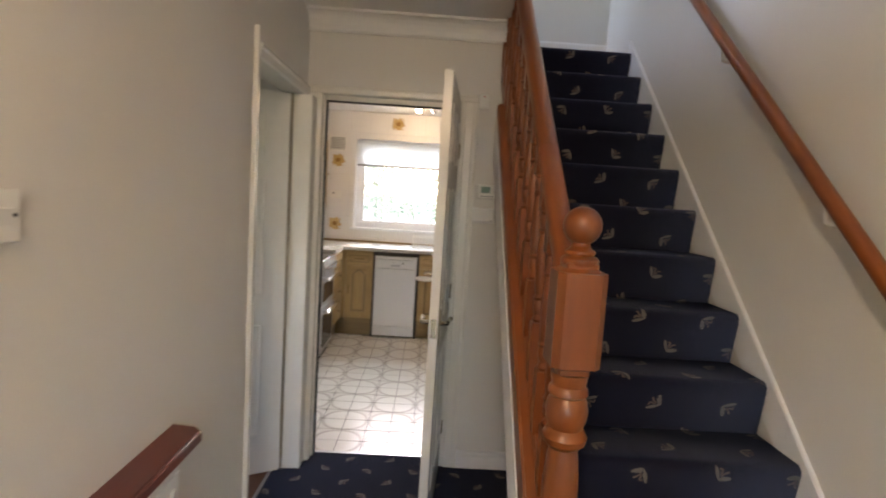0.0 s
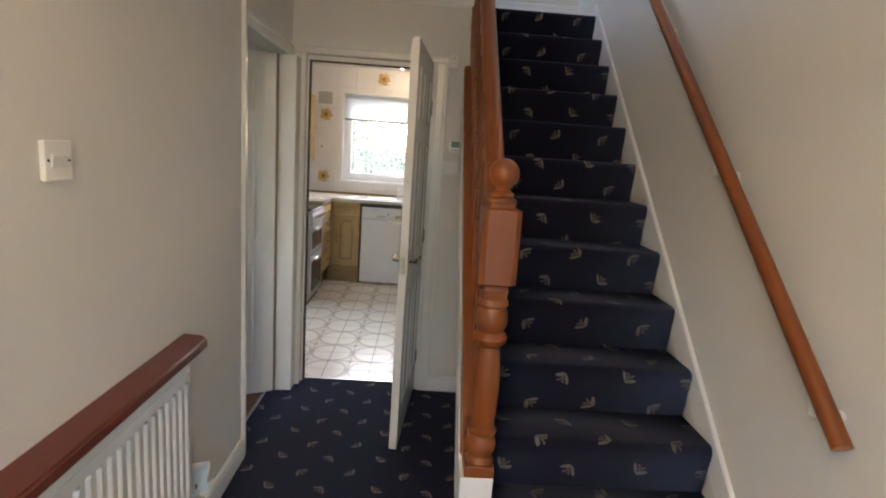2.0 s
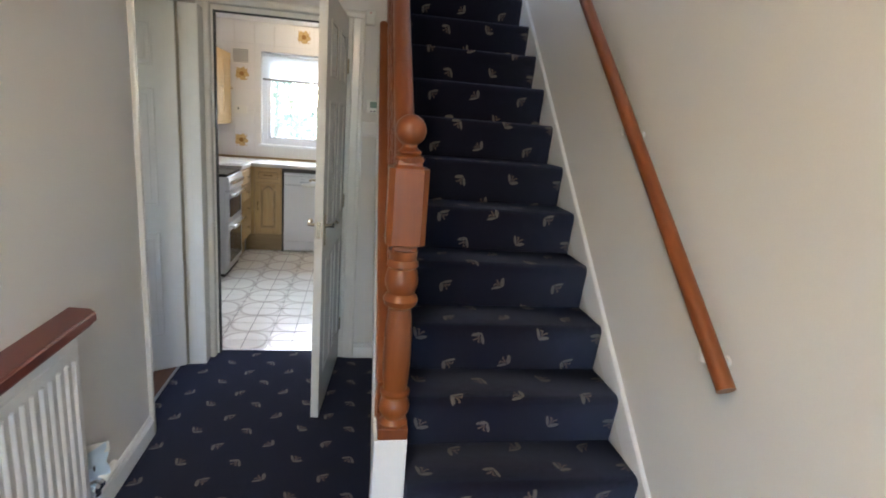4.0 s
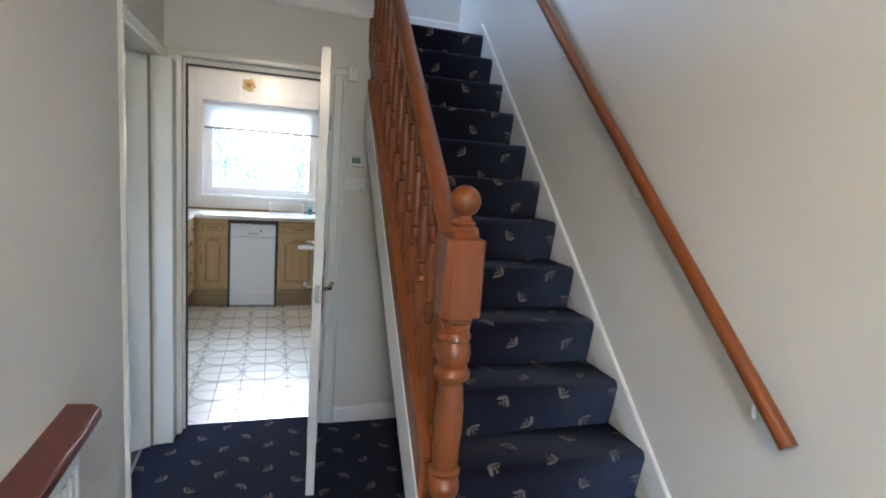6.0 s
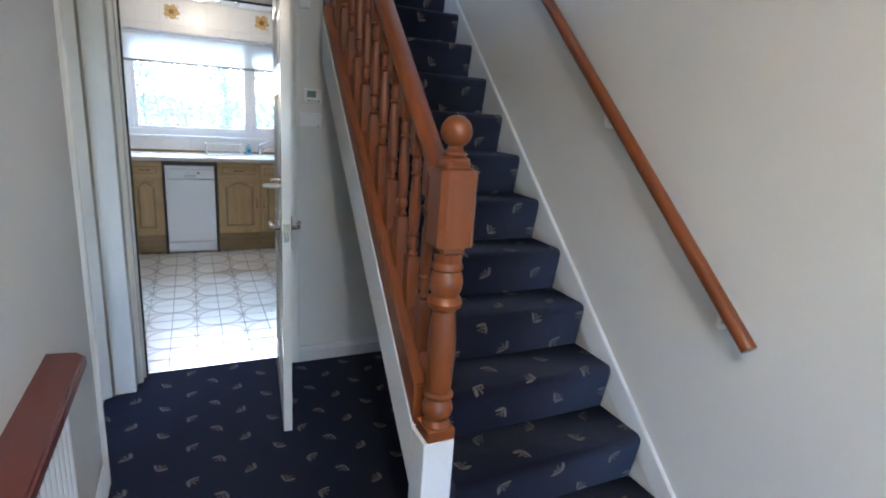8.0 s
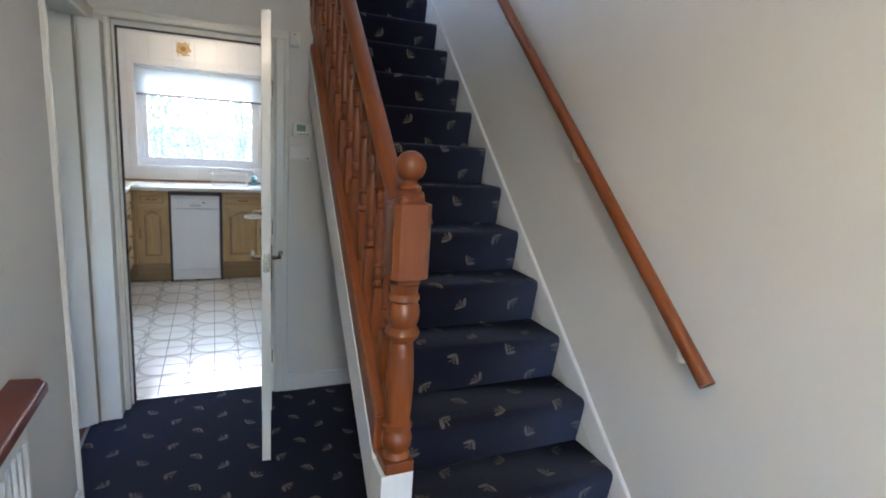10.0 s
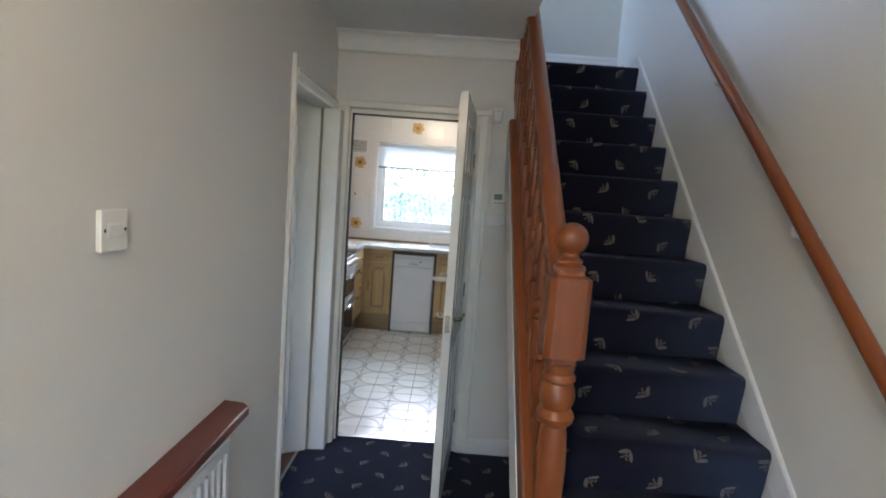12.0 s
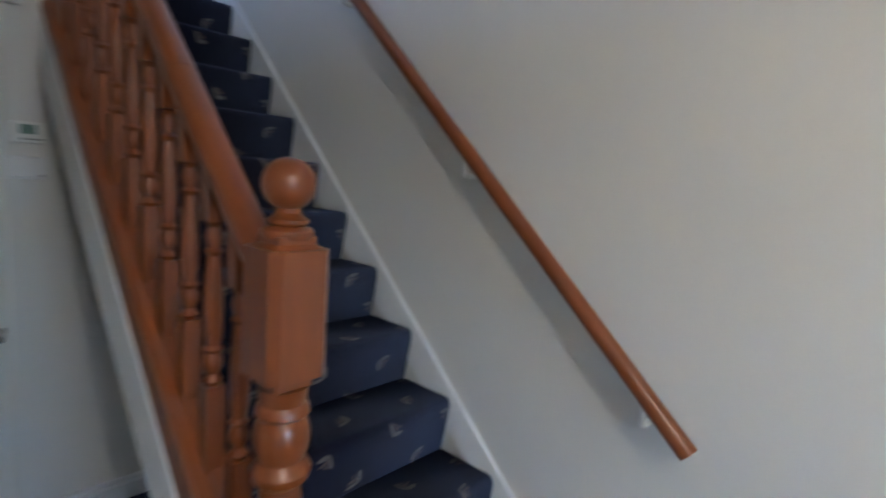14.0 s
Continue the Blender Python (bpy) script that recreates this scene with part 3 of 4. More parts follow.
sec = [(NX + 0.032 * sx, z) for sx, z in ((-0.55, -0.088), (-0.75, -0.06), (-1.0, -0.045), (-1.0, -0.026), (-0.8, -0.010), (-0.4, -0.001), (0, 0.0), (0.4, -0.001), (0.8, -0.010), (1.0, -0.026), (1.0, -0.045), (0.75, -0.06), (0.55, -0.088))]
for y0, y1 in ((NY + 0.045, 1.965), (1.9665, 3.90)):
    sweep(sec, y0, y1, rail_top, M_RAILY, "handrail", bal)
for x0, x1, y1, low, high in ((0.534, 0.572, 2.975, strip_top, base_top), (0.573, 0.627, 3.90, lambda y: base_top(y) - 0.10, base_top)):
    slope_board("base_rail", M_RAILY, x0, x1, NY + 0.055, y1, low, high, parent=bal, bevel=0.006)
SP = [(0.012, 0.0), (0.016, 0.012), (0.020, 0.02), (0.015, 0.03), (0.012, 0.04), (0.019, 0.06), (0.020, 0.08), (0.016, 0.10), (0.0205, 0.112), (0.015, 0.124), (0.0185, 0.16), (0.0195, 0.22), (0.017, 0.32), (0.013, 0.375), (0.019, 0.388), (0.013, 0.40), (0.018, 0.43), (0.013, 0.455), (0.017, 0.465), (0.012, 0.478)]


def spindle(y):
    z0, z1 = base_top(y) - 0.006, rail_top(y) - 0.07
    s = part("spindle", lathe([(r, z0 + 0.16 + h * (z1 - z0 - 0.26) / 0.478) for r, h in SP], (NX, y, 0), steps=12), M_RAIL, bal, smooth=True)
    part("lower_square", extrude([(y - 0.0205, z0 - 0.02), (y + 0.0205, z0 + 0.018), (y + 0.0205, z0 + 0.165), (y - 0.0205, z0 + 0.165)], "x", NX - 0.0205, NX + 0.0205), M_RAIL, s)
    part("upper_square", extrude([(y - 0.0205, z1 - 0.105), (y + 0.0205, z1 - 0.105), (y + 0.0205, z1 + 0.02), (y - 0.0205, z1 - 0.02)], "x", NX - 0.0205, NX + 0.0205), M_RAIL, s)


for k in range(18):
    spindle(1.70 + 0.118 * k)

# ---- wall handrail ----
wall_rail = thing("wall_handrail", (1.362, 1.11, 0.92), "round orange stained handrail on white wall brackets", "handrail")


def wr(y):
    return 0.917 + 0.923 * (y - 1.102)


part("rail", tube([(1.362, 1.102, wr(1.102)), (1.363, 2.2, wr(2.2)), (1.364, 3.9, wr(3.9))], 0.0235, 20), M_RAILY, wall_rail, smooth=True)
for y in (1.215, 1.835, 2.50, 3.15):
    z = wr(y) - 0.075
    b = part("bracket", tube([(1.363, y, wr(y) - 0.02), (1.362, y, z + 0.02), (1.366, y, z + 0.002), (1.385, y, z - 0.004), (RIGHT - 0.006, y, z - 0.004)], [0.006, 0.007, 0.009, 0.008, 0.008], 10), M_PLASTIC, wall_rail, "white wall bracket", smooth=True)
    part("rose", lathe([(0.014, RIGHT - 0.008), (0.015, RIGHT)], (0, y, z - 0.004), "x", 16), M_PLASTIC, b)

# ---- kitchen door ----
setting("door_frame_kitchen", boxes((OPEN_L - 0.03, OPEN_L, BACK - 0.002, BACK + 0.102, 0, HEAD + 0.03), (OPEN_R, OPEN_R + 0.03, BACK - 0.002, BACK + 0.102, 0, HEAD + 0.03), (OPEN_L, OPEN_R, BACK - 0.002, BACK + 0.102, HEAD, HEAD + 0.03),
                                    (OPEN_L, OPEN_L + 0.012, BACK + 0.045, BACK + 0.075, 0, HEAD), (OPEN_R - 0.012, OPEN_R, BACK + 0.045, BACK + 0.075, 0, HEAD), (OPEN_L + 0.012, OPEN_R - 0.012, BACK + 0.045, BACK + 0.075, HEAD - 0.027, HEAD)),
        M_GLOSS, "cream gloss kitchen door lining", "door frame")


# thin black strip along the left and top of the door stop
setting("trim_door_seal", boxes((OPEN_L + 0.012, OPEN_L + 0.019, BACK + 0.040, BACK + 0.075, 0.001, HEAD - 0.027), (OPEN_L + 0.012, OPEN_R - 0.012, BACK + 0.040, BACK + 0.075, HEAD - 0.034, HEAD - 0.0272)),
        M_DARK, "thin black strip along the door stop", "seal")


def architrave(name, horizontal, fixed, lo, hi, inner, outer, face, toward, label):
    """Stepped trim board. horizontal: runs along the wall at height; inner and outer are its edges, face the wall plane, toward the side it stands out to."""
    w = outer - inner
    sec = [(inner, 0), (inner, 0.008), (inner + 0.12 * w, 0.013), (inner + 0.6 * w, 0.0145), (inner + 0.72 * w, 0.018), (outer - 0.08 * w, 0.018), (outer, 0.013), (outer, 0)]
    bm = bmesh.new()
    ends = []
    for e in (lo, hi):
        row = []
        for a, d in sec:
            along, across = (e, a) if horizontal else (a, e)
            co = (along, face + toward * d, across) if fixed == "y" else (face + toward * d, along, across)
            row.append(bm.verts.new(co))
        ends.append(row)
    for k in range(len(sec)):
        j = (k + 1) % len(sec)
        bm.faces.new((ends[0][k], ends[0][j], ends[1][j], ends[1][k]))
    bm.faces.new(ends[0][::-1])
    bm.faces.new(ends[1])
    return setting(name, bm, M_GLOSS, label, "trim")


architrave("trim_kitchen_left", False, "y", 0, HEAD + 0.0, OPEN_L - 0.003, OPEN_L - 0.026, BACK, -1, "cream gloss door architrave")
architrave("trim_kitchen_right", False, "y", 0, HEAD + 0.0, OPEN_R + 0.030, OPEN_R + 0.105, BACK, -1, "cream gloss door architrave")
architrave("trim_kitchen_head", True, "y", OPEN_L - 0.079, OPEN_R + 0.105, HEAD + 0.001, HEAD + 0.040, BACK, -1, "cream gloss door architrave")
setting("threshold_kitchen", box(OPEN_L, OPEN_R, BACK + 0.085, BACK + 0.105, 0, 0.004, 0.001), M_STEEL, "thin metal carpet edge strip", "threshold")


def panel_door(name, m, width, height, thick, label):
    """A six-panel moulded leaf; its own x runs from the hinge to the latch, y through its thickness."""
    d = thing(name, m, label, "door", "", "structure")
    h = thick / 2
    part("leaf", box(0, width, -h + 0.004, h - 0.004, 0, height), M_GLOSS, d, local=True)
    sx, mid = 0.105, 0.095
    pw = (width - 2 * sx - mid) / 2
    rows = ((0.20, 0.80), (0.95, 1.55), (1.66, height - 0.11))
    cuts_x = [0, sx, sx + pw, sx + pw + mid, width - sx, width]
    for s in (-1, 1):
        bm = bmesh.new()
        y0, y1 = sorted((s * (h - 0.005), s * h))
        for a, b in ((0, cuts_x[1]), (cuts_x[2], cuts_x[3]), (cuts_x[4], width)):
            box(a, b, y0, y1, 0, height, bm=bm)
        zs = [0] + [z for r in rows for z in r] + [height]
        for a, b in zip(zs[::2], zs[1::2]):
            for c, e in ((cuts_x[1], cuts_x[2]), (cuts_x[3], cuts_x[4])):
                box(c, e, y0, y1, a, b, bm=bm)
        part("stiles", bm, M_GLOSS, d, local=True)
        for z0, z1 in rows:
            for a, b in ((cuts_x[1], cuts_x[2]), (cuts_x[3], cuts_x[4])):
                bm = bmesh.new()
                for i, (q0, q1, lift) in enumerate(((0.0, 0.012, 0.004), (0.03, 0.2, 0.004))):
                    if i == 0:
                        for r in ((a, a + q1, z0, z1), (b - q1, b, z0, z1), (a + q1, b - q1, z0, z0 + q1), (a + q1, b - q1, z1 - q1, z1)):
                            box(r[0], r[1], *sorted((s * (h - 0.005), s * (h + lift))), r[2], r[3], 0.003, bm)
                    else:
                        box(a + q0, b - q0, *sorted((s * (h - 0.006), s * (h - 0.0005))), z0 + q0, z1 - q0, 0.004, bm)
                part("door_panel", bm, M_GLOSS, d, local=True)
    return d


def lever(d, x, z, h, side, turn):
    """A lever handle on a tall backplate, on one face of a leaf."""
    y = side * h
    plate = part("handle_plate", box(x - 0.02, x + 0.02, *sorted((y, y + side * 0.006)), z - 0.075, z + 0.075, 0.003), M_BRASS, d, "worn brass backplate", local=True)
    part("lever", tube([(x, y + side * 0.004, z + 0.02), (x, y + side * 0.025, z + 0.02), (x + turn * 0.010, y + side * 0.036, z + 0.02), (x + turn * 0.045, y + side * 0.040, z + 0.023), (x + turn * 0.080, y + side * 0.040, z + 0.020), (x + turn * 0.090, y + side * 0.044, z + 0.022)],
                       [0.010, 0.008, 0.010, 0.008, 0.009, 0.011], 10), M_BRASS, plate, smooth=True, local=True)


KHX, KHA = 0.352, 264.5
kd = panel_door("door_kitchen", pose(KHX, 3.222, 0.012, 0, 0, KHA), 0.727, 2.012, 0.038, "open cream gloss panelled kitchen door with lever handles")
lever(kd, 0.727 - 0.052, 0.959, 0.019, 1, -1)
lever(kd, 0.727 - 0.052, 0.959, 0.019, -1, -1)
part("latch_plate", box(0.726, 0.7285, -0.012, 0.012, 0.925, 1.005, 0.001), M_BRASS, kd, "brass latch plate", local=True)
for z in (0.22, 1.0, 1.76):
    part("hinge", lathe([(0.006, z - 0.04), (0.006, z + 0.04)], (-0.004, 0.022, 0), "z", 10), M_BRASS, kd, local=True)
ring = thing("towel_ring", pose(KHX, 3.222, 0.012, 0, 0, KHA), "white ring holder with gold mount on the kitchen door", "ring holder")
part("mount", lathe([(0.020, -0.026), (0.020, -0.019)], (0.655, 0, 1.185), "y", 16), M_BRASS, ring, "gold mount", local=True)
part("arm", tube([(0.655, -0.024, 1.185), (0.655, -0.05, 1.188), (0.655, -0.058, 1.180)], [0.007, 0.006, 0.008], 8), M_BRASS, ring, "gold arm", local=True, smooth=True)
pts = [(0.655 + 0.032 * math.cos(a), -0.056 + 0.032 * math.sin(a), 1.160) for a in (2 * math.pi * k / 28 for k in range(29))]
part("ring", tube(pts, 0.0065, 8), M_PLASTIC, ring, "white ring", smooth=True, local=True)

# ---- left door ----
setting("door_frame_left", boxes((LEFT - 0.102, LEFT + 0.002, 2.405, 2.435, 0, 2.03), (LEFT - 0.102, LEFT + 0.002, 3.12, 3.15, 0, 2.03), (LEFT - 0.102, LEFT + 0.002, 2.435, 3.12, 2.0, 2.03)),
        M_GLOSS, "cream gloss door lining of the side room", "door frame")
architrave("trim_left_near", False, "x", 0, 2.11, 2.425, 2.385, LEFT, 1, "cream gloss door architrave")
setting("trim_left_far", box(LEFT - 0.0, -0.393, 3.121, BACK - 0.001, 0, 2.0, 0.003), M_GLOSS, "broad cream gloss corner casing", "trim")
architrave("trim_left_head", True, "x", 2.426, 3.228, 2.001, 2.06, LEFT, 1, "cream gloss door architrave")
ld = panel_door("door_left", pose(-0.503, 3.098, 0.012, 0, 0, 180 + 28), 0.70, 1.98, 0.038, "cream gloss panelled door standing ajar into the side room")
for z in (0.24, 1.72):
    part("hinge", box(-0.002, 0.0006, -0.015, 0.012, z, z + 0.09), M_BRASS, ld, local=True)
# added strip: its grey brown stands in for shade in the hinge gap
setting("trim_side_seal", box(-0.4985, -0.487, 3.112, 3.1195, 0.006, 1.998), M_HINGE, "grey brown strip for the shaded hinge gap", "seal")
setting("threshold_left", box(LEFT - 0.10, LEFT - 0.085, 2.435, 3.12, 0, 0.005, 0.001), M_STEEL, "thin metal carpet edge strip", "threshold")

# ---- skirting and coving ----
sk = [(0, 0), (0.018, 0), (0.018, 0.070), (0.012, 0.080), (0.012, 0.092), (0.005, 0.10), (0, 0.10)]
setting("baseboard_left", extrude([(LEFT + a, b) for a, b in sk], "y", FRONT, 2.384), M_WHITE, "white painted skirting board", "skirting")
setting("baseboard_back", extrude([(BACK - a, b) for a, b in sk], "x", OPEN_R + 0.106, RIGHT), M_WHITE, "white painted skirting board", "skirting")
setting("baseboard_landing", extrude([(4.30 - a, 12.99 * RISE + b * 2.05) for a, b in sk], "x", 0.3, RIGHT - 0.002), M_WHITE, "white painted skirting board", "skirting")
cove = [(0, CEIL), (0.095, CEIL), (0.095, CEIL - 0.012)] + [(0.095 - 0.075 * math.sin(a), CEIL - 0.012 - 0.078 * (1 - math.cos(a))) for a in (0.3, 0.6, 0.9, 1.2, 1.5)] + [(0.012, CEIL - 0.095), (0, CEIL - 0.095)]
setting("coving_back", extrude([(BACK - a, b) for a, b in cove], "x", LEFT, 0.592), M_CEIL, "white moulded ceiling coving", "coving", smooth=False)

# ---- radiator and its shelf ----
rad = thing("radiator", (-0.41, 1.15, 0.16), "white ribbed panel radiator on the hall wall", "radiator")
part("panel", box(-0.422, -0.400, 0.54, 1.752, 0.155, 0.785, 0.006), M_RAD, rad)
for k in range(27):
    y = 1.7135 - 0.0436 * k
    bm = bmesh.new()
    out = [(-0.400, y - 0.0125), (-0.3945, y - 0.0072), (-0.3925, y), (-0.3945, y + 0.0072), (-0.400, y + 0.0125)]
    lo = [bm.verts.new((x, yy, 0.20)) for x, yy in out]
    hi = [bm.verts.new((x, yy, 0.695)) for x, yy in out]
    a, b = bm.verts.new((-0.401, y, 0.194)), bm.verts.new((-0.401, y, 0.701))
    for i in range(4):
        bm.faces.new((lo[i], lo[i + 1], hi[i + 1], hi[i]))
        bm.faces.new((lo[i + 1], lo[i], a))
        bm.faces.new((hi[i], hi[i + 1], b))
    part("rib", bm, M_RAD, rad, smooth=True)
part("top_seam", box(-0.402, -0.397, 0.55, 1.745, 0.728, 0.736, 0.002), M_RAD, rad)
for y in (0.75, 1.55):
    part("wall_bracket", box(LEFT, -0.42, y - 0.02, y + 0.02, 0.35, 0.6), M_RAD, rad)
valve = part("valve", lathe([(0.012, 1.752), (0.012, 1.764), (0.019, 1.766), (0.019, 1.782), (0.013, 1.785), (0.013, 1.794), (0.021, 1.797), (0.021, 1.812), (0.015, 1.816)], (-0.402, 0, 0.185), "y", 16), M_CHROME, rad, "chrome radiator valve", smooth=True)
part("valve_cap", tube([(-0.402, 1.814, 0.186), (-0.399, 1.826, 0.188), (-0.391, 1.868, 0.196), (-0.384, 1.898, 0.203), (-0.383, 1.903, 0.204)], [0.015, 0.019, 0.017, 0.013, 0.008], 14), M_PLASTIC, valve, "white plastic valve cap", smooth=True)
part("valve_tail", lathe([(0.011, 0.150), (0.016, 0.152), (0.016, 0.168), (0.012, 0.178)], (-0.404, 1.790, 0), "z", 12), M_CHROME, valve, smooth=True)
part("pipe", tube([(-0.404, 1.790, 0.156), (-0.406, 1.790, 0.140), (-0.420, 1.790, 0.128), (LEFT, 1.790, 0.125)], 0.0075, 10), M_RAD, rad, smooth=True)
shelf = thing("radiator_shelf", (-0.40, 1.15, 0.805), "red brown varnished wooden shelf over the radiator", "shelf")
sh = extrude([(LEFT, 0.46), (-0.366, 0.46), (-0.352, 0.474), (-0.352, 1.775), (-0.366, 1.793), (LEFT, 1.806)], "z", 0.808, 0.838)
bmesh.ops.bevel(sh, geom=[e for e in sh.edges if e.verts[0].co.z > 0.83 and e.verts[1].co.z > 0.83 and min(e.verts[0].co.x, e.verts[1].co.x) > LEFT + 0.01], offset=0.007, segments=3, affect="EDGES")
part("board", sh, M_MAHOG, shelf, smooth=True)
part("moulding", extrude([(-0.400, 0.786), (-0.372, 0.786), (-0.366, 0.794), (-0.360, 0.800), (-0.358, 0.808), (-0.400, 0.808)], "y", 0.48, 1.772), M_MAHOG, shelf)
tag = thing("paper_tag", (-0.415, 1.85, 0.20), "crumpled pale blue and white paper tag hung on the radiator valve", "paper tag")
bm = bmesh.new()
grid = [[bm.verts.new((-0.440 + 0.0155 * i - 0.004 * math.sin(1.9 * j + i), 1.800 + 0.009 * i + 0.006 * math.sin(2.3 * j) - 0.004 * (i % 2), 0.205 + 0.020 * j + 0.007 * i * (j / 5) - 0.004 * (4 - i) * (j == 0))) for i in range(5)] for j in range(6)]
for a, b in zip(grid, grid[1:]):
    for i in range(4):
        bm.faces.new((a[i], a[i + 1], b[i + 1], b[i]))
bmesh.ops.solidify(bm, geom=bm.faces[:], thickness=0.002)
part("sheet", bm, M_TAG, tag, smooth=True)
part("print", box(-0.412, -0.407, 1.801, 1.804, 0.238, 0.256), M_DARK, tag, "small dark print")
part("fold", extrude([(-0.444, 1.806), (-0.372, 1.836), (-0.374, 1.842), (-0.444, 1.812)], "z", 0.292, 0.330), M_PLASTIC, tag, "white folded edge")

# ---- switch, thermostat and boxes ----
sw = thing("light_switch", (LEFT, 1.203, 1.404), "white two screw light switch on a surface box", "light switch")
part("surface_box", box(LEFT, -0.439, 1.161, 1.245, 1.405, 1.489, 0.002), M_PLASTIC, sw)
plate = part("face_plate", box(-0.439, -0.432, 1.159, 1.247, 1.403, 1.491, 0.003), M_PLASTIC, sw)
part("rocker", extrude([(-0.433, 1.432), (-0.4315, 1.432), (-0.4270, 1.459), (-0.4280, 1.461), (-0.433, 1.461)], "y", 1.179, 1.227), M_PLASTIC, plate)
for y in (1.170, 1.236):
    part("screw", lathe([(0.0036, -0.4325), (0.0036, -0.4310)], (0, y, 1.448), "x", 10), M_DARK, plate, "dark screw head")
th = thing("thermostat", (0.537, BACK, 1.53), "white programmable thermostat with a green grey display", "thermostat")
body = part("body", box(0.484, 0.590, BACK - 0.024, BACK, 1.526, 1.602, 0.005), M_PLASTIC, th)
part("display", box(0.505, 0.553, BACK - 0.0255, BACK - 0.0235, 1.558, 1.592), M_SCREEN, body, "grey green display")
for k in range(4):
    part("button", box(0.508 + 0.018 * k, 0.518 + 0.018 * k, BACK - 0.0262, BACK - 0.0235, 1.537, 1.543, 0.001), M_DARK, body, "small dark button")
part("wheel", box(0.564, 0.580, BACK - 0.0265, BACK - 0.0235, 1.556, 1.590, 0.002), M_PLASTIC, body)
jb = thing("control_box", (0.522, BACK, 1.395), "flat white control box under the thermostat", "control box")
part("back_plate", box(0.460, 0.586, BACK - 0.012, BACK, 1.394, 1.478, 0.004), M_WHITE, jb)
part("lid", box(0.464, 0.582, BACK - 0.020, BACK - 0.012, 1.402, 1.474, 0.004), M_WHITE, jb)
part("screw", lathe([(0.0045, BACK - 0.0215), (0.0045, BACK - 0.0195)], (0.568, 0, 1.409), "y", 10), M_CHROME, jb)
pir = thing("alarm_sensor", (0.489, BACK, 2.0), "white alarm sensor with a red indicator light", "sensor")
part("case", box(0.460, 0.518, BACK - 0.036, BACK, 2.0, 2.078, 0.008), M_PLASTIC, pir)
part("lens", box(0.468, 0.510, BACK - 0.039, BACK - 0.035, 2.012, 2.045, 0.003), M_PLASTIC, pir)
part("indicator", box(0.485, 0.493, BACK - 0.0385, BACK - 0.0355, 2.058, 2.064), M_RED, pir, "small red light")

# ---- kitchen window ----
win = thing("window_kitchen", (0.3, KY1 + 0.12, WZ0), "white framed kitchen window looking on the garden", "window", "", "structure")
FY0, FY1 = KY1 + 0.07, KY1 + 0.13
part("window_frame", boxes((WX0, WX1, FY0, FY1, WZ0 + 0.002, WZ0 + 0.06), (WX0, WX1, FY0, FY1, WZ1 - 0.06, WZ1 - 0.002), (WX0 + 0.002, WX0 + 0.06, FY0, FY1, WZ0 + 0.06, WZ1 - 0.06), (WX0 + 0.06, WX0 + 0.098, FY0 + 0.012, FY1, WZ0 + 0.06, WZ1 - 0.06), (WX0 + 0.098, 0.47, FY0 + 0.012, FY1, WZ0 + 0.06, WZ0 + 0.085), (WX1 - 0.06, WX1 - 0.002, FY0, FY1, WZ0 + 0.06, WZ1 - 0.06), bevel=0.004), M_UPVC, win)
part("reveal", boxes((WX0, WX0 + 0.004, KY1 - 0.004, FY0, WZ0 + 0.002, WZ1), (WX1 - 0.004, WX1, KY1 - 0.004, FY0, WZ0 + 0.002, WZ1), (WX0 + 0.004, WX1 - 0.004, KY1 - 0.004, FY0, WZ1 - 0.004, WZ1)), M_UPVC, win, "white painted window reveal")
part("mullion", box(0.47, 0.535, FY0 - 0.004, FY1, WZ0 + 0.06, WZ1 - 0.06, 0.004), M_UPVC, win)
sash = part("sash", boxes((0.535, 0.585, FY0 - 0.012, FY1 - 0.01, WZ0 + 0.06, WZ1 - 0.06), (1.11, WX1 - 0.06, FY0 - 0.012, FY1 - 0.01, WZ0 + 0.06, WZ1 - 0.06), (0.585, 1.11, FY0 - 0.012, FY1 - 0.01, WZ0 + 0.06, WZ0 + 0.11), (0.585, 1.11, FY0 - 0.012, FY1 - 0.01, WZ1 - 0.11, WZ1 - 0.06), bevel=0.004), M_UPVC, win)
for a, b, c, d in ((WX0 + 0.098, 0.47, WZ0 + 0.085, WZ1 - 0.06), (0.585, 1.11, WZ0 + 0.11, WZ1 - 0.11)):
    p = part("pane", box(a, b, FY0 + 0.025, FY0 + 0.031, c, d), M_GLASS, win)
    p.visible_shadow = False
part("window_sill", box(WX0 - 0.03, WX1 + 0.03, KY1 - 0.022, FY0, WZ0 - 0.024, WZ0 + 0.001, 0.004), M_UPVC, win)
blind = thing("roller_blind", (0.3, KY1 + 0.03, 2.09), "white roller blind drawn down over the window top", "blind")
part("cloth", box(WX0 + 0.015, WX1 - 0.015, KY1 + 0.028, KY1 + 0.0292, 1.838, WZ1 - 0.03), M_BLIND, blind)
part("roller", lathe([(0.016, WX0 + 0.01), (0.016, WX1 - 0.01)], (0, KY1 + 0.034, WZ1 - 0.03), "x", 14), M_BLIND, blind)
part("bottom_bar", box(WX0 + 0.015, WX1 - 0.015, KY1 + 0.020, KY1 + 0.034, 1.820, 1.842, 0.003), M_BAR, blind, "grey bottom bar")


# ---- kitchen units ----
WT0, WT1, FRONTY = 0.915, 0.955, 5.87


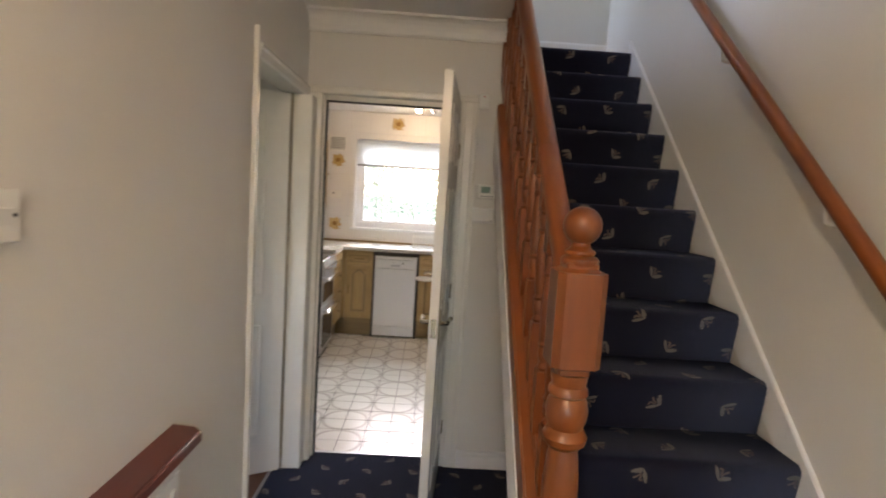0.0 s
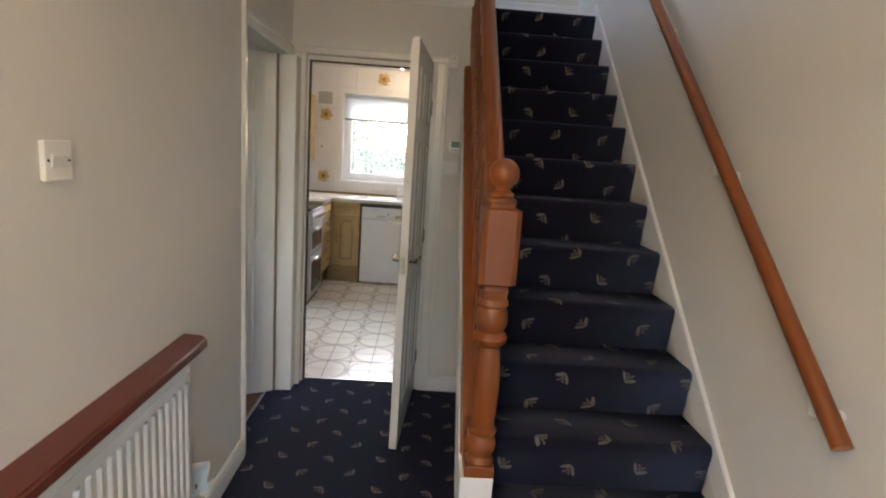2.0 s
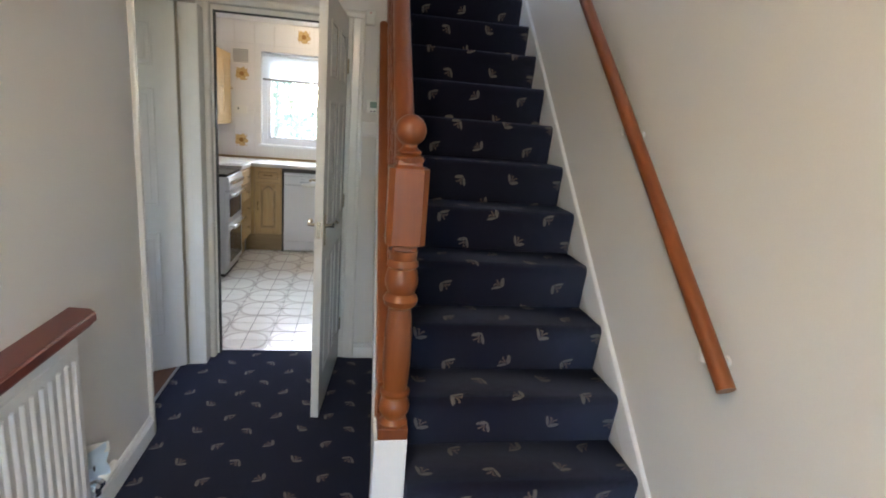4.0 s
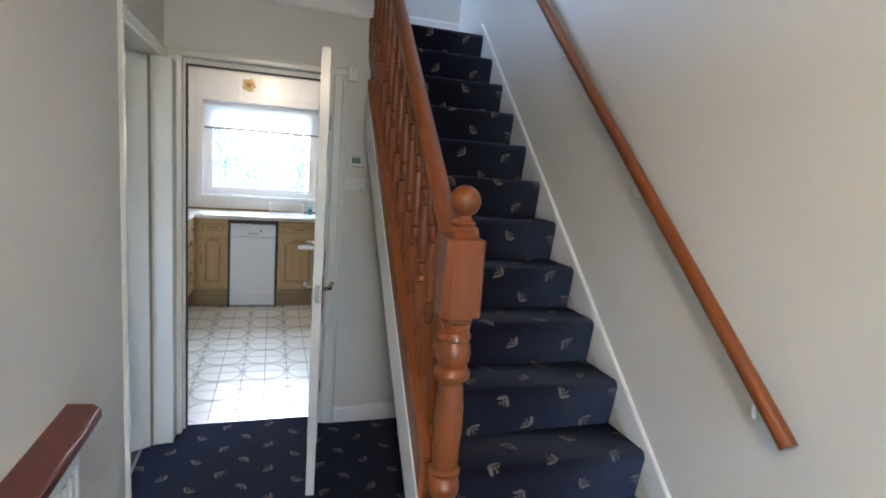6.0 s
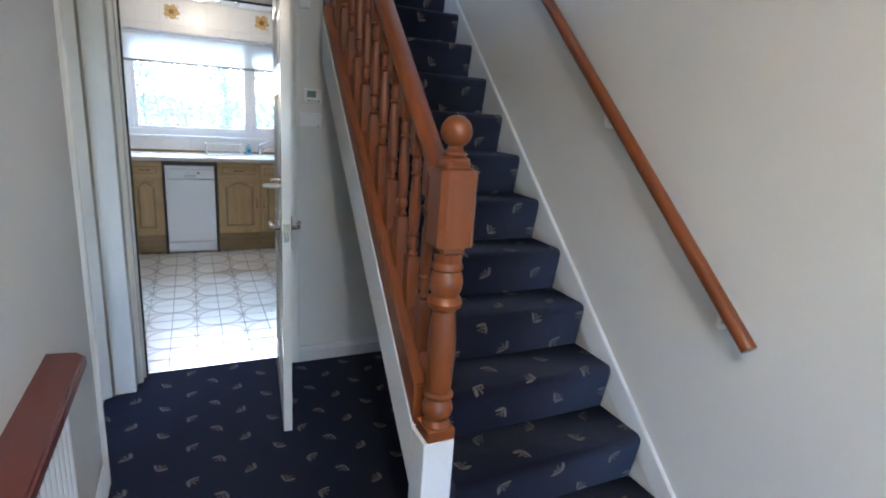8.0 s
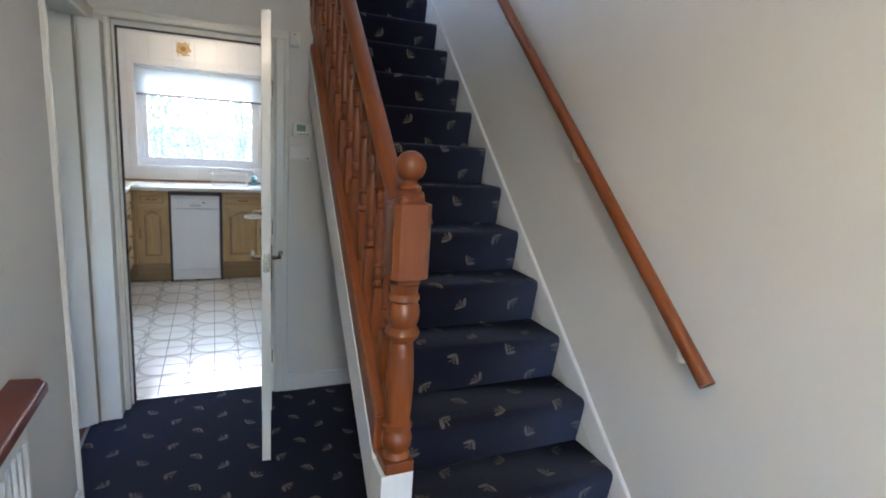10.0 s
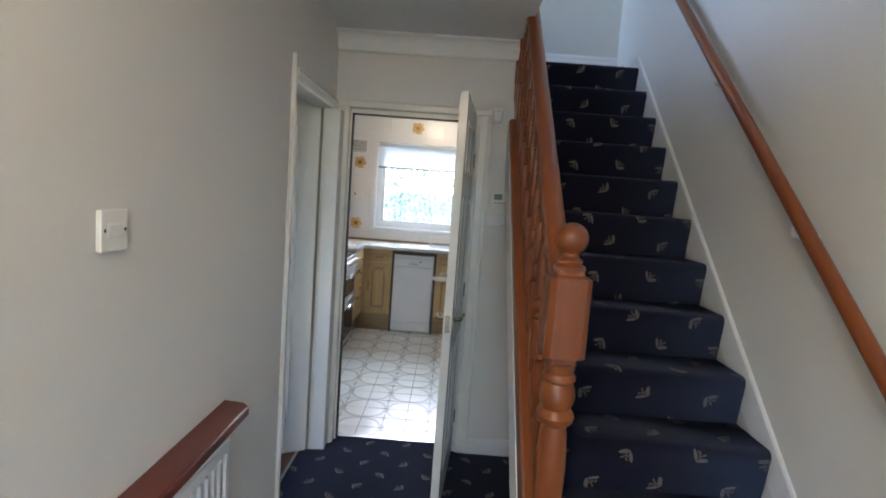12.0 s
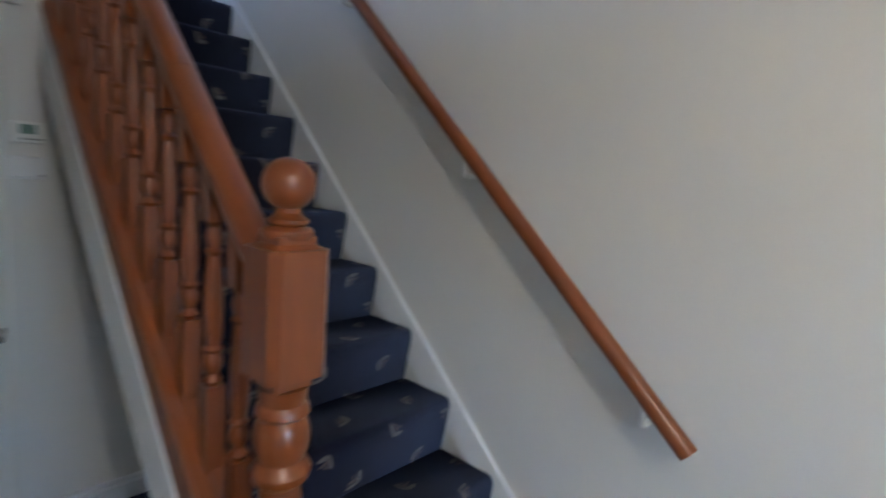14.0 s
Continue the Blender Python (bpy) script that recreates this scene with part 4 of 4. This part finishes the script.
def arch_panel(x0, x1, z0, z1, y, out):
    """A raised field with a cathedral arch, facing -y at plane y."""
    pts = [(x0, z0), (x1, z0), (x1, z1 - 0.055)]
    w = x1 - x0
    for k in range(9):
        u = k / 8
        pts.append((x1 - 0.10 * w - 0.8 * w * u, z1 - 0.055 + 0.055 * math.sin(math.pi * u)))
    pts.append((x0, z1 - 0.055))
    bm = extrude(pts, "y", y - out, y + 0.004)
    front = [e for e in bm.edges if abs(e.verts[0].co.y - (y - out)) < 1e-5 and abs(e.verts[1].co.y - (y - out)) < 1e-5]
    bmesh.ops.bevel(bm, geom=front, offset=0.011, segments=2, affect="EDGES")
    return bm


def ornate_pull(parent, x, y, z, upright=False):
    """An antique brass bow handle with leaf-shaped ends."""
    pts, r = [], []
    for k in range(9):
        u = k / 8 - 0.5
        d = 0.085 * u
        pts.append((x + (0 if upright else d), y - 0.004 - 0.016 * math.cos(math.pi * u), z + (d if upright else 0)))
        r.append(0.004 + 0.0045 * abs(u) * 2)
    part("handle", tube(pts, r, 8), M_ANTIQUE, parent, "antique brass pull", smooth=True)


def base_unit(x0, x1, handle_right):
    c = thing("base_cabinet", ((x0 + x1) / 2, 6.1, 0), "light oak kitchen base cabinet with an arched door and a drawer", "cabinet", "kitchen base cabinets")
    part("carcass", box(x0, x1, FRONTY + 0.02, KY1 - 0.012, 0.19, WT0 - 0.002), M_OAK, c)
    part("plinth", box(x0, x1, FRONTY + 0.06, FRONTY + 0.078, 0, 0.19), M_PLINTH, c, "dark oak plinth")
    top = 0.752
    f = part("drawer_front", box(x0 + 0.003, x1 - 0.003, FRONTY, FRONTY + 0.02, 0.757, 0.898, 0.003), M_OAKX, c)
    # flat darker board: glaze stain and the groove's shade in one colour
    part("drawer_groove", box(x0 + 0.040, x1 - 0.040, FRONTY - 0.0012, FRONTY + 0.004, 0.790, 0.866), M_PLINTH, f, "groove darkened by stain and painted shade")
    part("drawer_field", box(x0 + 0.047, x1 - 0.047, FRONTY - 0.005, FRONTY + 0.004, 0.797, 0.859, 0.0035), M_OAKX, f)
    ornate_pull(f, (x0 + x1) / 2, FRONTY - 0.004, 0.828)
    d = part("door", boxes((x0 + 0.003, x0 + 0.065, FRONTY, FRONTY + 0.02, 0.2, top), (x1 - 0.065, x1 - 0.003, FRONTY, FRONTY + 0.02, 0.2, top), (x0 + 0.065, x1 - 0.065, FRONTY, FRONTY + 0.02, 0.2, 0.265), bevel=0.0025), M_OAK, c)
    a0, a1, low = x0 + 0.065, x1 - 0.065, top - 0.086
    pts = [(a0, top), (a0, low)] + [(a0 + (a1 - a0) * (0.09 + 0.82 * k / 10), low + 0.055 * math.sin(math.pi * k / 10)) for k in range(11)] + [(a1, low), (a1, top)]
    part("top_rail", extrude(pts, "y", FRONTY, FRONTY + 0.02), M_OAKX, d)
    # darker behind the field, for glaze stain and recess shade together
    part("recess", box(a0, a1, FRONTY + 0.010, FRONTY + 0.018, 0.265, top - 0.02), M_PLINTH, d, "groove darkened by stain and painted shade")
    part("door_field", arch_panel(x0 + 0.077, x1 - 0.077, 0.277, top - 0.045, FRONTY + 0.009, 0.010), M_OAK, d)
    hx = x1 - 0.034 if handle_right else x0 + 0.034
    ornate_pull(d, hx, FRONTY, 0.50, True)
    return c


base_unit(-0.618, -0.338, False)
base_unit(0.150, 0.546, True)
base_unit(0.548, 0.948, False)
base_unit(0.950, 1.350, True)
base_unit(1.352, KX1 - 0.004, False)
dw = thing("dishwasher", (-0.095, 6.1, 0), "white slimline dishwasher under the worktop", "dishwasher")
part("cabinet_body", box(-0.315, 0.122, FRONTY + 0.012, 6.38, 0.02, 0.872, 0.004), M_APPL, dw)
dd = part("door", box(-0.314, 0.121, FRONTY - 0.012, FRONTY + 0.012, 0.125, 0.742, 0.005), M_APPL, dw)
cp = part("control_panel", box(-0.314, 0.121, FRONTY - 0.014, FRONTY + 0.012, 0.746, 0.838, 0.005), M_APPL, dw)
part("lid_edge", box(-0.314, 0.121, FRONTY - 0.008, FRONTY + 0.012, 0.841, 0.872, 0.004), M_APPL, dw)
part("kick_plate", box(-0.314, 0.121, FRONTY - 0.004, FRONTY + 0.012, 0.02, 0.121, 0.003), M_APPL, dw)
part("door_grip", box(-0.148, -0.048, FRONTY - 0.017, FRONTY - 0.013, 0.766, 0.788, 0.006), M_STEEL, cp, "grey recessed grip")
part("knob", lathe([(0.008, -0.020), (0.009, -0.013)], (-0.022, FRONTY, 0.806), "y", 14), M_DARK, cp, "dark round knob")
part("mark", box(-0.14, -0.10, FRONTY - 0.0148, FRONTY - 0.0138, 0.806, 0.811), M_STEEL, cp)
# dark boards stand in for the shade in the gaps around the dishwasher
gap = thing("gap_shade_board", (0.136, 6.1, 0), "dark board for the shaded gap beside the dishwasher", "panel", "dishwasher gap panels")
part("board", box(0.126, 0.148, FRONTY + 0.01, 6.38, 0.0, WT0 - 0.002), M_GAP, gap)
gap2 = thing("gap_shade_board", (-0.327, 6.1, 0), "dark board for the shaded gap beside the dishwasher", "panel", "dishwasher gap panels")
part("board", box(-0.337, -0.319, FRONTY + 0.01, 6.38, 0.0, WT0 - 0.002), M_GAP, gap2)
strip = thing("gap_strip", (-0.1, 5.9, 0.88), "dark shadow strip over the dishwasher", "panel")
part("board", box(-0.318, 0.125, FRONTY + 0.02, 6.38, 0.874, WT0 - 0.002), M_GAP, strip)
wt = thing("worktop", (0.2, 6.1, WT0), "pale speckled kitchen worktop running round the corner", "worktop")
part("back_run", box(-0.648, KX1 - 0.004, 5.835, KY1 - 0.008, WT0, WT1, 0.008), M_WORKTOP, wt)
part("side_run", box(KX0 + 0.004, -0.649, 5.425, KY1 - 0.008, WT0, WT1, 0.008), M_WORKTOP, wt)
part("upstand", box(KX0 + 0.01, KX1 - 0.01, KY1 - 0.020, KY1 - 0.0005, WT1, WT1 + 0.022, 0.004), M_PLINTH, wt, "thin wooden edge strip")

# left run: drawer cabinet and cooker
side = thing("drawer_cabinet", (-0.95, 5.65, 0), "light oak kitchen drawer cabinet beside the cooker", "cabinet")
part("carcass", box(KX0 + 0.01, -0.672, 5.43, 5.865, 0.19, WT0 - 0.002), M_OAK, side)
part("plinth", box(-0.74, -0.722, 5.43, 5.865, 0, 0.19), M_PLINTH, side)
for z0, z1 in ((0.20, 0.42), (0.425, 0.59), (0.595, 0.75), (0.757, 0.898)):
    f = part("drawer_front", box(-0.672, -0.652, 5.433, 5.862, z0, z1, 0.003), M_OAK, side)
    part("knob", lathe([(0.005, -0.652), (0.006, -0.640), (0.014, -0.634), (0.012, -0.626)], (0, 5.65, (z0 + z1) / 2), "x", 12), M_BRASS, f, "brass knob", smooth=True)
post = thing("corner_post", (-0.64, 5.88, 0), "light oak corner post between the two kitchen runs", "cabinet post")
part("upright", box(-0.660, -0.6195, 5.866, 5.905, 0.19, WT0 - 0.002, 0.002), M_OAK, post)
part("plinth", box(-0.719, -0.6195, 5.932, 5.948, 0.0, 0.189), M_PLINTH, post, "dark oak plinth")
ck = thing("cooker", (-0.95, 5.12, 0), "freestanding stainless steel double oven cooker with chrome handles", "cooker")
CY0, CY1, CF = 4.87, 5.418, -0.655
part("body", box(KX0 + 0.02, CF - 0.03, CY0, CY1, 0.03, 0.905, 0.004), M_STEEL, ck)
part("plinth", box(-0.74, CF - 0.04, CY0 + 0.01, CY1 - 0.01, 0.0, 0.08), M_DARK, ck)
hob = part("hob", box(KX0 + 0.02, CF - 0.01, CY0 + 0.002, CY1 - 0.002, 0.905, 0.93, 0.006), M_BLACKG, ck, "black hob top")
panel = part("control_panel", extrude([(CF - 0.03, 0.79), (CF + 0.016, 0.79), (CF + 0.004, 0.905), (CF - 0.03, 0.905)], "y", CY0 + 0.002, CY1 - 0.002), M_STEEL, ck)
for k in range(6):
    part("knob", lathe([(0.019, CF + 0.008), (0.018, CF + 0.034)], (0, CY0 + 0.06 + 0.085 * k, 0.85), "x", 14), M_CHROME, panel, smooth=True)
for z0, z1 in ((0.50, 0.775), (0.09, 0.49)):
    d = part("oven_door", box(CF - 0.03, CF, CY0 + 0.003, CY1 - 0.003, z0, z1, 0.005), M_STEEL, ck)
    part("glass", box(CF - 0.001, CF + 0.003, CY0 + 0.05, CY1 - 0.05, z0 + 0.04, z1 - 0.07, 0.002), M_BLACKG, d, "black oven glass")
    part("handle", boxes((CF + 0.035, CF + 0.055, CY0 + 0.03, CY1 - 0.03, z1 - 0.045, z1 - 0.017), (CF - 0.001, CF + 0.04, CY0 + 0.05, CY0 + 0.075, z1 - 0.04, z1 - 0.022), (CF - 0.001, CF + 0.04, CY1 - 0.075, CY1 - 0.05, z1 - 0.04, z1 - 0.022), bevel=0.004), M_CHROME, d, "chrome bar handle", smooth=True)

wc = thing("wall_cabinet", (-1.1, 6.0, 1.335), "light oak wall cabinet with a panelled door", "cabinet")
part("carcass", box(KX0 + 0.002, -0.972, 5.55, 6.378, 1.345, 2.07), M_OAK, wc)
for y0, y1 in ((5.552, 5.962), (5.966, 6.376)):
    d = part("door", boxes((-0.972, -0.952, y0, y0 + 0.06, 1.35, 2.065), (-0.972, -0.952, y1 - 0.06, y1, 1.35, 2.065), (-0.972, -0.952, y0 + 0.06, y1 - 0.06, 1.35, 1.42), (-0.972, -0.952, y0 + 0.06, y1 - 0.06, 1.99, 2.065), (-0.968, -0.958, y0 + 0.06, y1 - 0.06, 1.42, 1.99), bevel=0.002), M_OAK, wc)
    part("door_field", box(-0.962, -0.950, y0 + 0.075, y1 - 0.075, 1.435, 1.975, 0.005), M_OAK, d)
    part("knob", lathe([(0.005, -0.952), (0.006, -0.942), (0.013, -0.936), (0.010, -0.928)], (0, y1 - 0.03, 1.70), "x", 12), M_BRASS, d, "dark brass knob", smooth=True)
part("pelmet", box(-0.985, -0.955, 5.55, 6.378, 1.325, 1.345, 0.003), M_OAK, wc)

# sink, tap, rack and bottle
sink = thing("sink", (0.75, 6.1, WT1), "stainless steel sink with drainer let into the worktop", "sink")
part("drainer", box(0.02, 0.60, 5.90, 6.32, WT1, WT1 + 0.005, 0.002), M_STEEL, sink)
part("rim", boxes((0.60, 1.12, 5.90, 5.93, WT1, WT1 + 0.006), (0.60, 1.12, 6.28, 6.32, WT1, WT1 + 0.006), (0.60, 0.64, 5.93, 6.28, WT1, WT1 + 0.006), (1.08, 1.12, 5.93, 6.28, WT1, WT1 + 0.006)), M_STEEL, sink)
part("bowl", box(0.64, 1.08, 5.93, 6.28, WT1 + 0.0005, WT1 + 0.002), M_STEEL, sink)
tapt = thing("mixer_tap", (0.60, 6.25, WT1 + 0.005), "chrome kitchen mixer tap with a slanting lever and spout", "tap")
part("body", lathe([(0.026, WT1 + 0.005), (0.022, WT1 + 0.02), (0.020, WT1 + 0.09), (0.024, WT1 + 0.10), (0.018, WT1 + 0.115)], (0.60, 6.25, 0), "z", 16), M_CHROME, tapt, smooth=True)
part("lever", tube([(0.60, 6.25, WT1 + 0.11), (0.64, 6.23, WT1 + 0.135), (0.685, 6.21, WT1 + 0.15)], [0.010, 0.008, 0.011], 10), M_CHROME, tapt, smooth=True)
part("spout", tube([(0.60, 6.25, WT1 + 0.05), (0.68, 6.20, WT1 + 0.085), (0.77, 6.14, WT1 + 0.125), (0.80, 6.12, WT1 + 0.12)], 0.0105, 10), M_CHROME, tapt, smooth=True)
bt = thing("soap_bottle", (0.48, 6.25, WT1 + 0.005), "pale blue pump bottle of hand soap beside the sink", "bottle")
part("bottle", lathe([(0.028, WT1 + 0.005), (0.032, WT1 + 0.012), (0.032, WT1 + 0.075), (0.026, WT1 + 0.095), (0.013, WT1 + 0.105), (0.013, WT1 + 0.118)], (0.48, 6.25, 0), "z", 18), M_SOAP, bt, smooth=True)
part("label", box(0.462, 0.498, 6.2165, 6.2185, WT1 + 0.025, WT1 + 0.065), M_SOAPL, bt, "dark blue label")
part("pump", tube([(0.48, 6.25, WT1 + 0.118), (0.48, 6.25, WT1 + 0.145), (0.455, 6.235, WT1 + 0.15)], [0.006, 0.006, 0.005], 8), M_PLASTIC, bt, "white pump", smooth=True)
rack = thing("dish_rack", (0.22, 6.07, WT1 + 0.005), "white wire dish rack on the draining board", "dish rack")
X0, X1, Y0, Y1, Z0 = 0.06, 0.40, 5.97, 6.19, WT1 + 0.008
for z in (Z0 + 0.004, Z0 + 0.115):
    part("rim_wire", tube([(X0, Y0, z), (X1, Y0, z), (X1, Y1, z), (X0, Y1, z), (X0, Y0, z)], 0.0055, 6), M_PLASTIC, rack)
for k in range(13):
    x = X0 + 0.012 + (X1 - X0 - 0.024) * k / 12
    part("wire", tube([(x, Y0, Z0 + 0.04), (x, Y0 + 0.01, Z0 + 0.006), (x, (Y0 + Y1) / 2, Z0 + 0.004), (x, Y1 - 0.01, Z0 + 0.006), (x, Y1, Z0 + 0.04)], 0.0036, 6), M_PLASTIC, rack)
for x in (X0, X1):
    for y in (Y0, Y1):
        part("post", tube([(x, y, Z0 - 0.002), (x, y, Z0 + 0.117)], 0.0055, 6), M_PLASTIC, rack)

# ---- kitchen spotlight bar, vent and socket ----
sl = thing("spotlight_bar", (0.2, 5.72, KCEIL), "ceiling spotlight bar with one lit warm bulb", "ceiling light")
part("bar", box(-0.05, 0.48, 5.705, 5.735, KCEIL - 0.012, KCEIL, 0.004), M_STEEL, sl)
for k, x in enumerate((0.06, 0.215, 0.37)):
    head = part("head", lathe([(0.012, KCEIL - 0.014), (0.026, KCEIL - 0.022), (0.030, KCEIL - 0.05), (0.028, KCEIL - 0.05)], (x, 5.72, 0), "z", 16), M_STEEL, sl, "steel lamp head", smooth=True)
    bm = bmesh.new()
    bmesh.ops.create_uvsphere(bm, u_segments=14, v_segments=10, radius=0.028)
    bmesh.ops.translate(bm, verts=bm.verts[:], vec=(x, 5.72, KCEIL - 0.052))
    part("bulb", bm, M_BULB if k == 0 else M_STEEL, head, "lit warm bulb" if k == 0 else "unlit bulb", smooth=True)
pend = thing("hall_pendant", (0.02, -0.20, CEIL), "small hall ceiling pendant with a warm glass shade", "ceiling light")
part("rose", lathe([(0.045, CEIL), (0.045, CEIL - 0.015), (0.02, CEIL - 0.03)], (0.02, -0.20, 0), "z", 18), M_PLASTIC, pend)
part("cord", tube([(0.02, -0.20, CEIL - 0.02), (0.02, -0.20, CEIL - 0.14)], 0.004, 8), M_PLASTIC, pend)
bm = bmesh.new()
bmesh.ops.create_uvsphere(bm, u_segments=18, v_segments=12, radius=0.07)
bmesh.ops.translate(bm, verts=bm.verts[:], vec=(0.02, -0.20, 2.24))
p = part("shade", bm, M_GLOBE, pend, "glowing warm globe", smooth=True)
p.visible_shadow = False
vent = thing("wall_vent", (-0.85, KY1, 1.98), "cream slatted air vent on the tiled wall", "vent")
part("backing", box(-0.935, -0.765, KY1 - 0.014, KY1 - 0.0075, 1.975, 2.128), M_DARK, vent)
part("frame", boxes((-0.945, -0.755, KY1 - 0.022, KY1 - 0.008, 2.118, 2.135), (-0.945, -0.755, KY1 - 0.022, KY1 - 0.008, 1.968, 1.985), (-0.945, -0.930, KY1 - 0.022, KY1 - 0.008, 1.985, 2.118), (-0.770, -0.755, KY1 - 0.022, KY1 - 0.008, 1.985, 2.118)), M_PLASTIC, vent)
for k in range(7):
    part("slat", box(-0.930, -0.770, KY1 - 0.020, KY1 - 0.010, 1.990 + 0.0185 * k, 2.000 + 0.0185 * k), M_PLASTIC, vent)
sock = thing("wall_socket", (-0.86, KY1, 1.44), "white switched socket on the tiled wall", "socket")
part("plate", box(-0.93, -0.785, KY1 - 0.018, KY1 - 0.0075, 1.44, 1.526, 0.003), M_PLASTIC, sock)
part("switch", box(-0.885, -0.870, KY1 - 0.021, KY1 - 0.017, 1.485, 1.505), M_DARK, sock)


def flower(x, z):
    f = thing("tile_flower", (x, KY1 - 0.008, z), "ochre and brown sunflower printed on a wall tile", "tile motif", "flower tiles")
    rng = random.Random(int(x * 1000 + z * 77))
    y = KY1 - 0.0072
    pts = []
    for k in range(40):
        a = 2 * math.pi * k / 40
        r = 0.066 * (1 + 0.12 * math.cos(5 * a + 0.6) + 0.07 * math.cos(8 * a + 2.0)) * rng.uniform(0.93, 1.07)
        pts.append((x + r * math.cos(a), z + r * math.sin(a)))
    for a in (0.6, 2.2, 3.9, 5.3):
        part("tendril", tube([(x + q * math.cos(a + w), y - 0.001, z + q * math.sin(a + w)) for q, w in ((0.05, 0.0), (0.070, 0.04), (0.082, 0.16), (0.078, 0.30))], [0.006, 0.006, 0.005, 0.003], 6), M_MOTIF, f)
    part("petals", extrude(pts, "y", y - 0.0012, y), M_MOTIF, f)
    part("disc", lathe([(0.024, y - 0.0022), (0.026, y - 0.001)], (x, 0, z), "y", 14), M_MOTIFD, f, "brown flower centre")
    for k in range(5):
        a = 2 * math.pi * (k + 0.3) / 5
        part("spot", box(x + 0.04 * math.cos(a) - 0.006, x + 0.04 * math.cos(a) + 0.006, y - 0.0020, y - 0.001, z + 0.04 * math.sin(a) - 0.004, z + 0.04 * math.sin(a) + 0.004), M_MOTIFD, f, "brown spot")


for x, z in ((-0.185, 2.305), (0.652, 2.305), (-0.842, 1.868), (-0.852, 1.153)):
    flower(x, z)

# ---- wall tiles ----
back_wall = bpy.data.objects["wall_kitchen_back"]
TW, TH, tile_mesh = 0.2087, 0.236, {}


def shared_tile(w, h, d, axis, material, key):
    if key not in tile_mesh:
        me = bpy.data.meshes.new("tile")
        bm = box(-w / 2, w / 2, -d / 2, d / 2, -h / 2, h / 2) if axis == "y" else box(-w / 2, w / 2, -h / 2, h / 2, -d / 2, d / 2)
        bmesh.ops.bevel(bm, geom=[e for e in bm.edges if all((v.co.y < 0 if axis == "y" else v.co.z > 0) for v in e.verts)], offset=0.0015, segments=1, affect="EDGES")
        bm.to_mesh(me)
        bm.free()
        me.materials.append(material)
        tile_mesh[key] = me
    return tile_mesh[key]


def wall_tile(x0, x1, z0, z1):
    if x1 - x0 < 0.02 or z1 - z0 < 0.02:
        return
    w, h = round(x1 - x0 - 0.0025, 4), round(z1 - z0 - 0.0025, 4)
    ob = new("tile", shared_tile(w, h, 0.006, "y", M_TILEW, ("w", w, h)))
    ob.location = ((x0 + x1) / 2, KY1 - 0.0035, (z0 + z1) / 2)
    ob.parent = back_wall


for i in range(-6, 10):
    for j in range(-7, 2):
        cx, cz = -0.185 + TW * i, 2.305 + TH * j
        x0, x1, z0, z1 = max(cx - TW / 2, KX0), min(cx + TW / 2, KX1), max(cz - TH / 2, WT1), min(cz + TH / 2, KCEIL)
        if x1 <= WX0 or x0 >= WX1 or z1 <= WZ0 or z0 >= WZ1:
            wall_tile(x0, x1, z0, z1)
        else:
            wall_tile(x0, min(x1, WX0), z0, z1)
            wall_tile(max(x0, WX1), x1, z0, z1)
            a, b = max(x0, WX0), min(x1, WX1)
            wall_tile(a, b, max(z0, WZ1), z1)
            wall_tile(a, b, z0, min(z1, WZ0 - 0.025))

# ---- floor tiles ----
FT = 0.1535
for i in range(-3, 5):
    for j in range(0, 18):
        ob = new("tile", shared_tile(FT - 0.0045, FT - 0.0045, 0.006, "z", M_FTILE, "floor"))
        ob.location = (-0.095 + FT * (i + 0.5), KY0 - 0.005 + FT * (j + 0.5), -0.004)
        ob.parent = kitchen_floor
verts, faces = [], []
for i in range(-8, 13):
    for j in range(0, 20):
        if -3 <= i < 5 and j < 18:
            continue
        x0, y0 = -0.095 + FT * i + 0.0015, KY0 - 0.005 + FT * j + 0.0015
        x1, y1 = min(x0 + FT - 0.003, KX1), min(y0 + FT - 0.003, KY1)
        x0 = max(x0, KX0)
        if x1 <= x0 or y1 <= y0:
            continue
        n0 = len(verts)
        verts += [(x0, y0, -0.001), (x1, y0, -0.001), (x1, y1, -0.001), (x0, y1, -0.001), (x0, y0, -0.005), (x1, y0, -0.005), (x1, y1, -0.005), (x0, y1, -0.005)]
        faces += [(n0, n0 + 1, n0 + 2, n0 + 3), (n0, n0 + 4, n0 + 5, n0 + 1), (n0 + 1, n0 + 5, n0 + 6, n0 + 2), (n0 + 2, n0 + 6, n0 + 7, n0 + 3), (n0 + 3, n0 + 7, n0 + 4, n0)]
me = bpy.data.meshes.new("outer_tiles")
me.from_pydata(verts, [], faces)
me.materials.append(M_FTILE)
outer = new("outer_tiles", me)
outer.parent = kitchen_floor
outer["kind"] = "stuff"

# ---- front door behind the walk ----
fd = thing("door_front", (0.25, FRONT - 0.05, 0), "white glazed front door letting in daylight", "door", "", "structure")
part("frame", boxes((-0.30, -0.22, FRONT - 0.07, FRONT - 0.02, 0.25, 1.80), (0.72, 0.80, FRONT - 0.07, FRONT - 0.02, 0.25, 1.80), (-0.22, 0.72, FRONT - 0.07, FRONT - 0.02, 1.70, 1.80), (-0.22, 0.72, FRONT - 0.07, FRONT - 0.02, 0.25, 0.35)), M_UPVC, fd)
p = part("pane", box(-0.22, 0.72, FRONT - 0.05, FRONT - 0.044, 0.35, 1.70), M_GLASS, fd)
p.visible_shadow = False
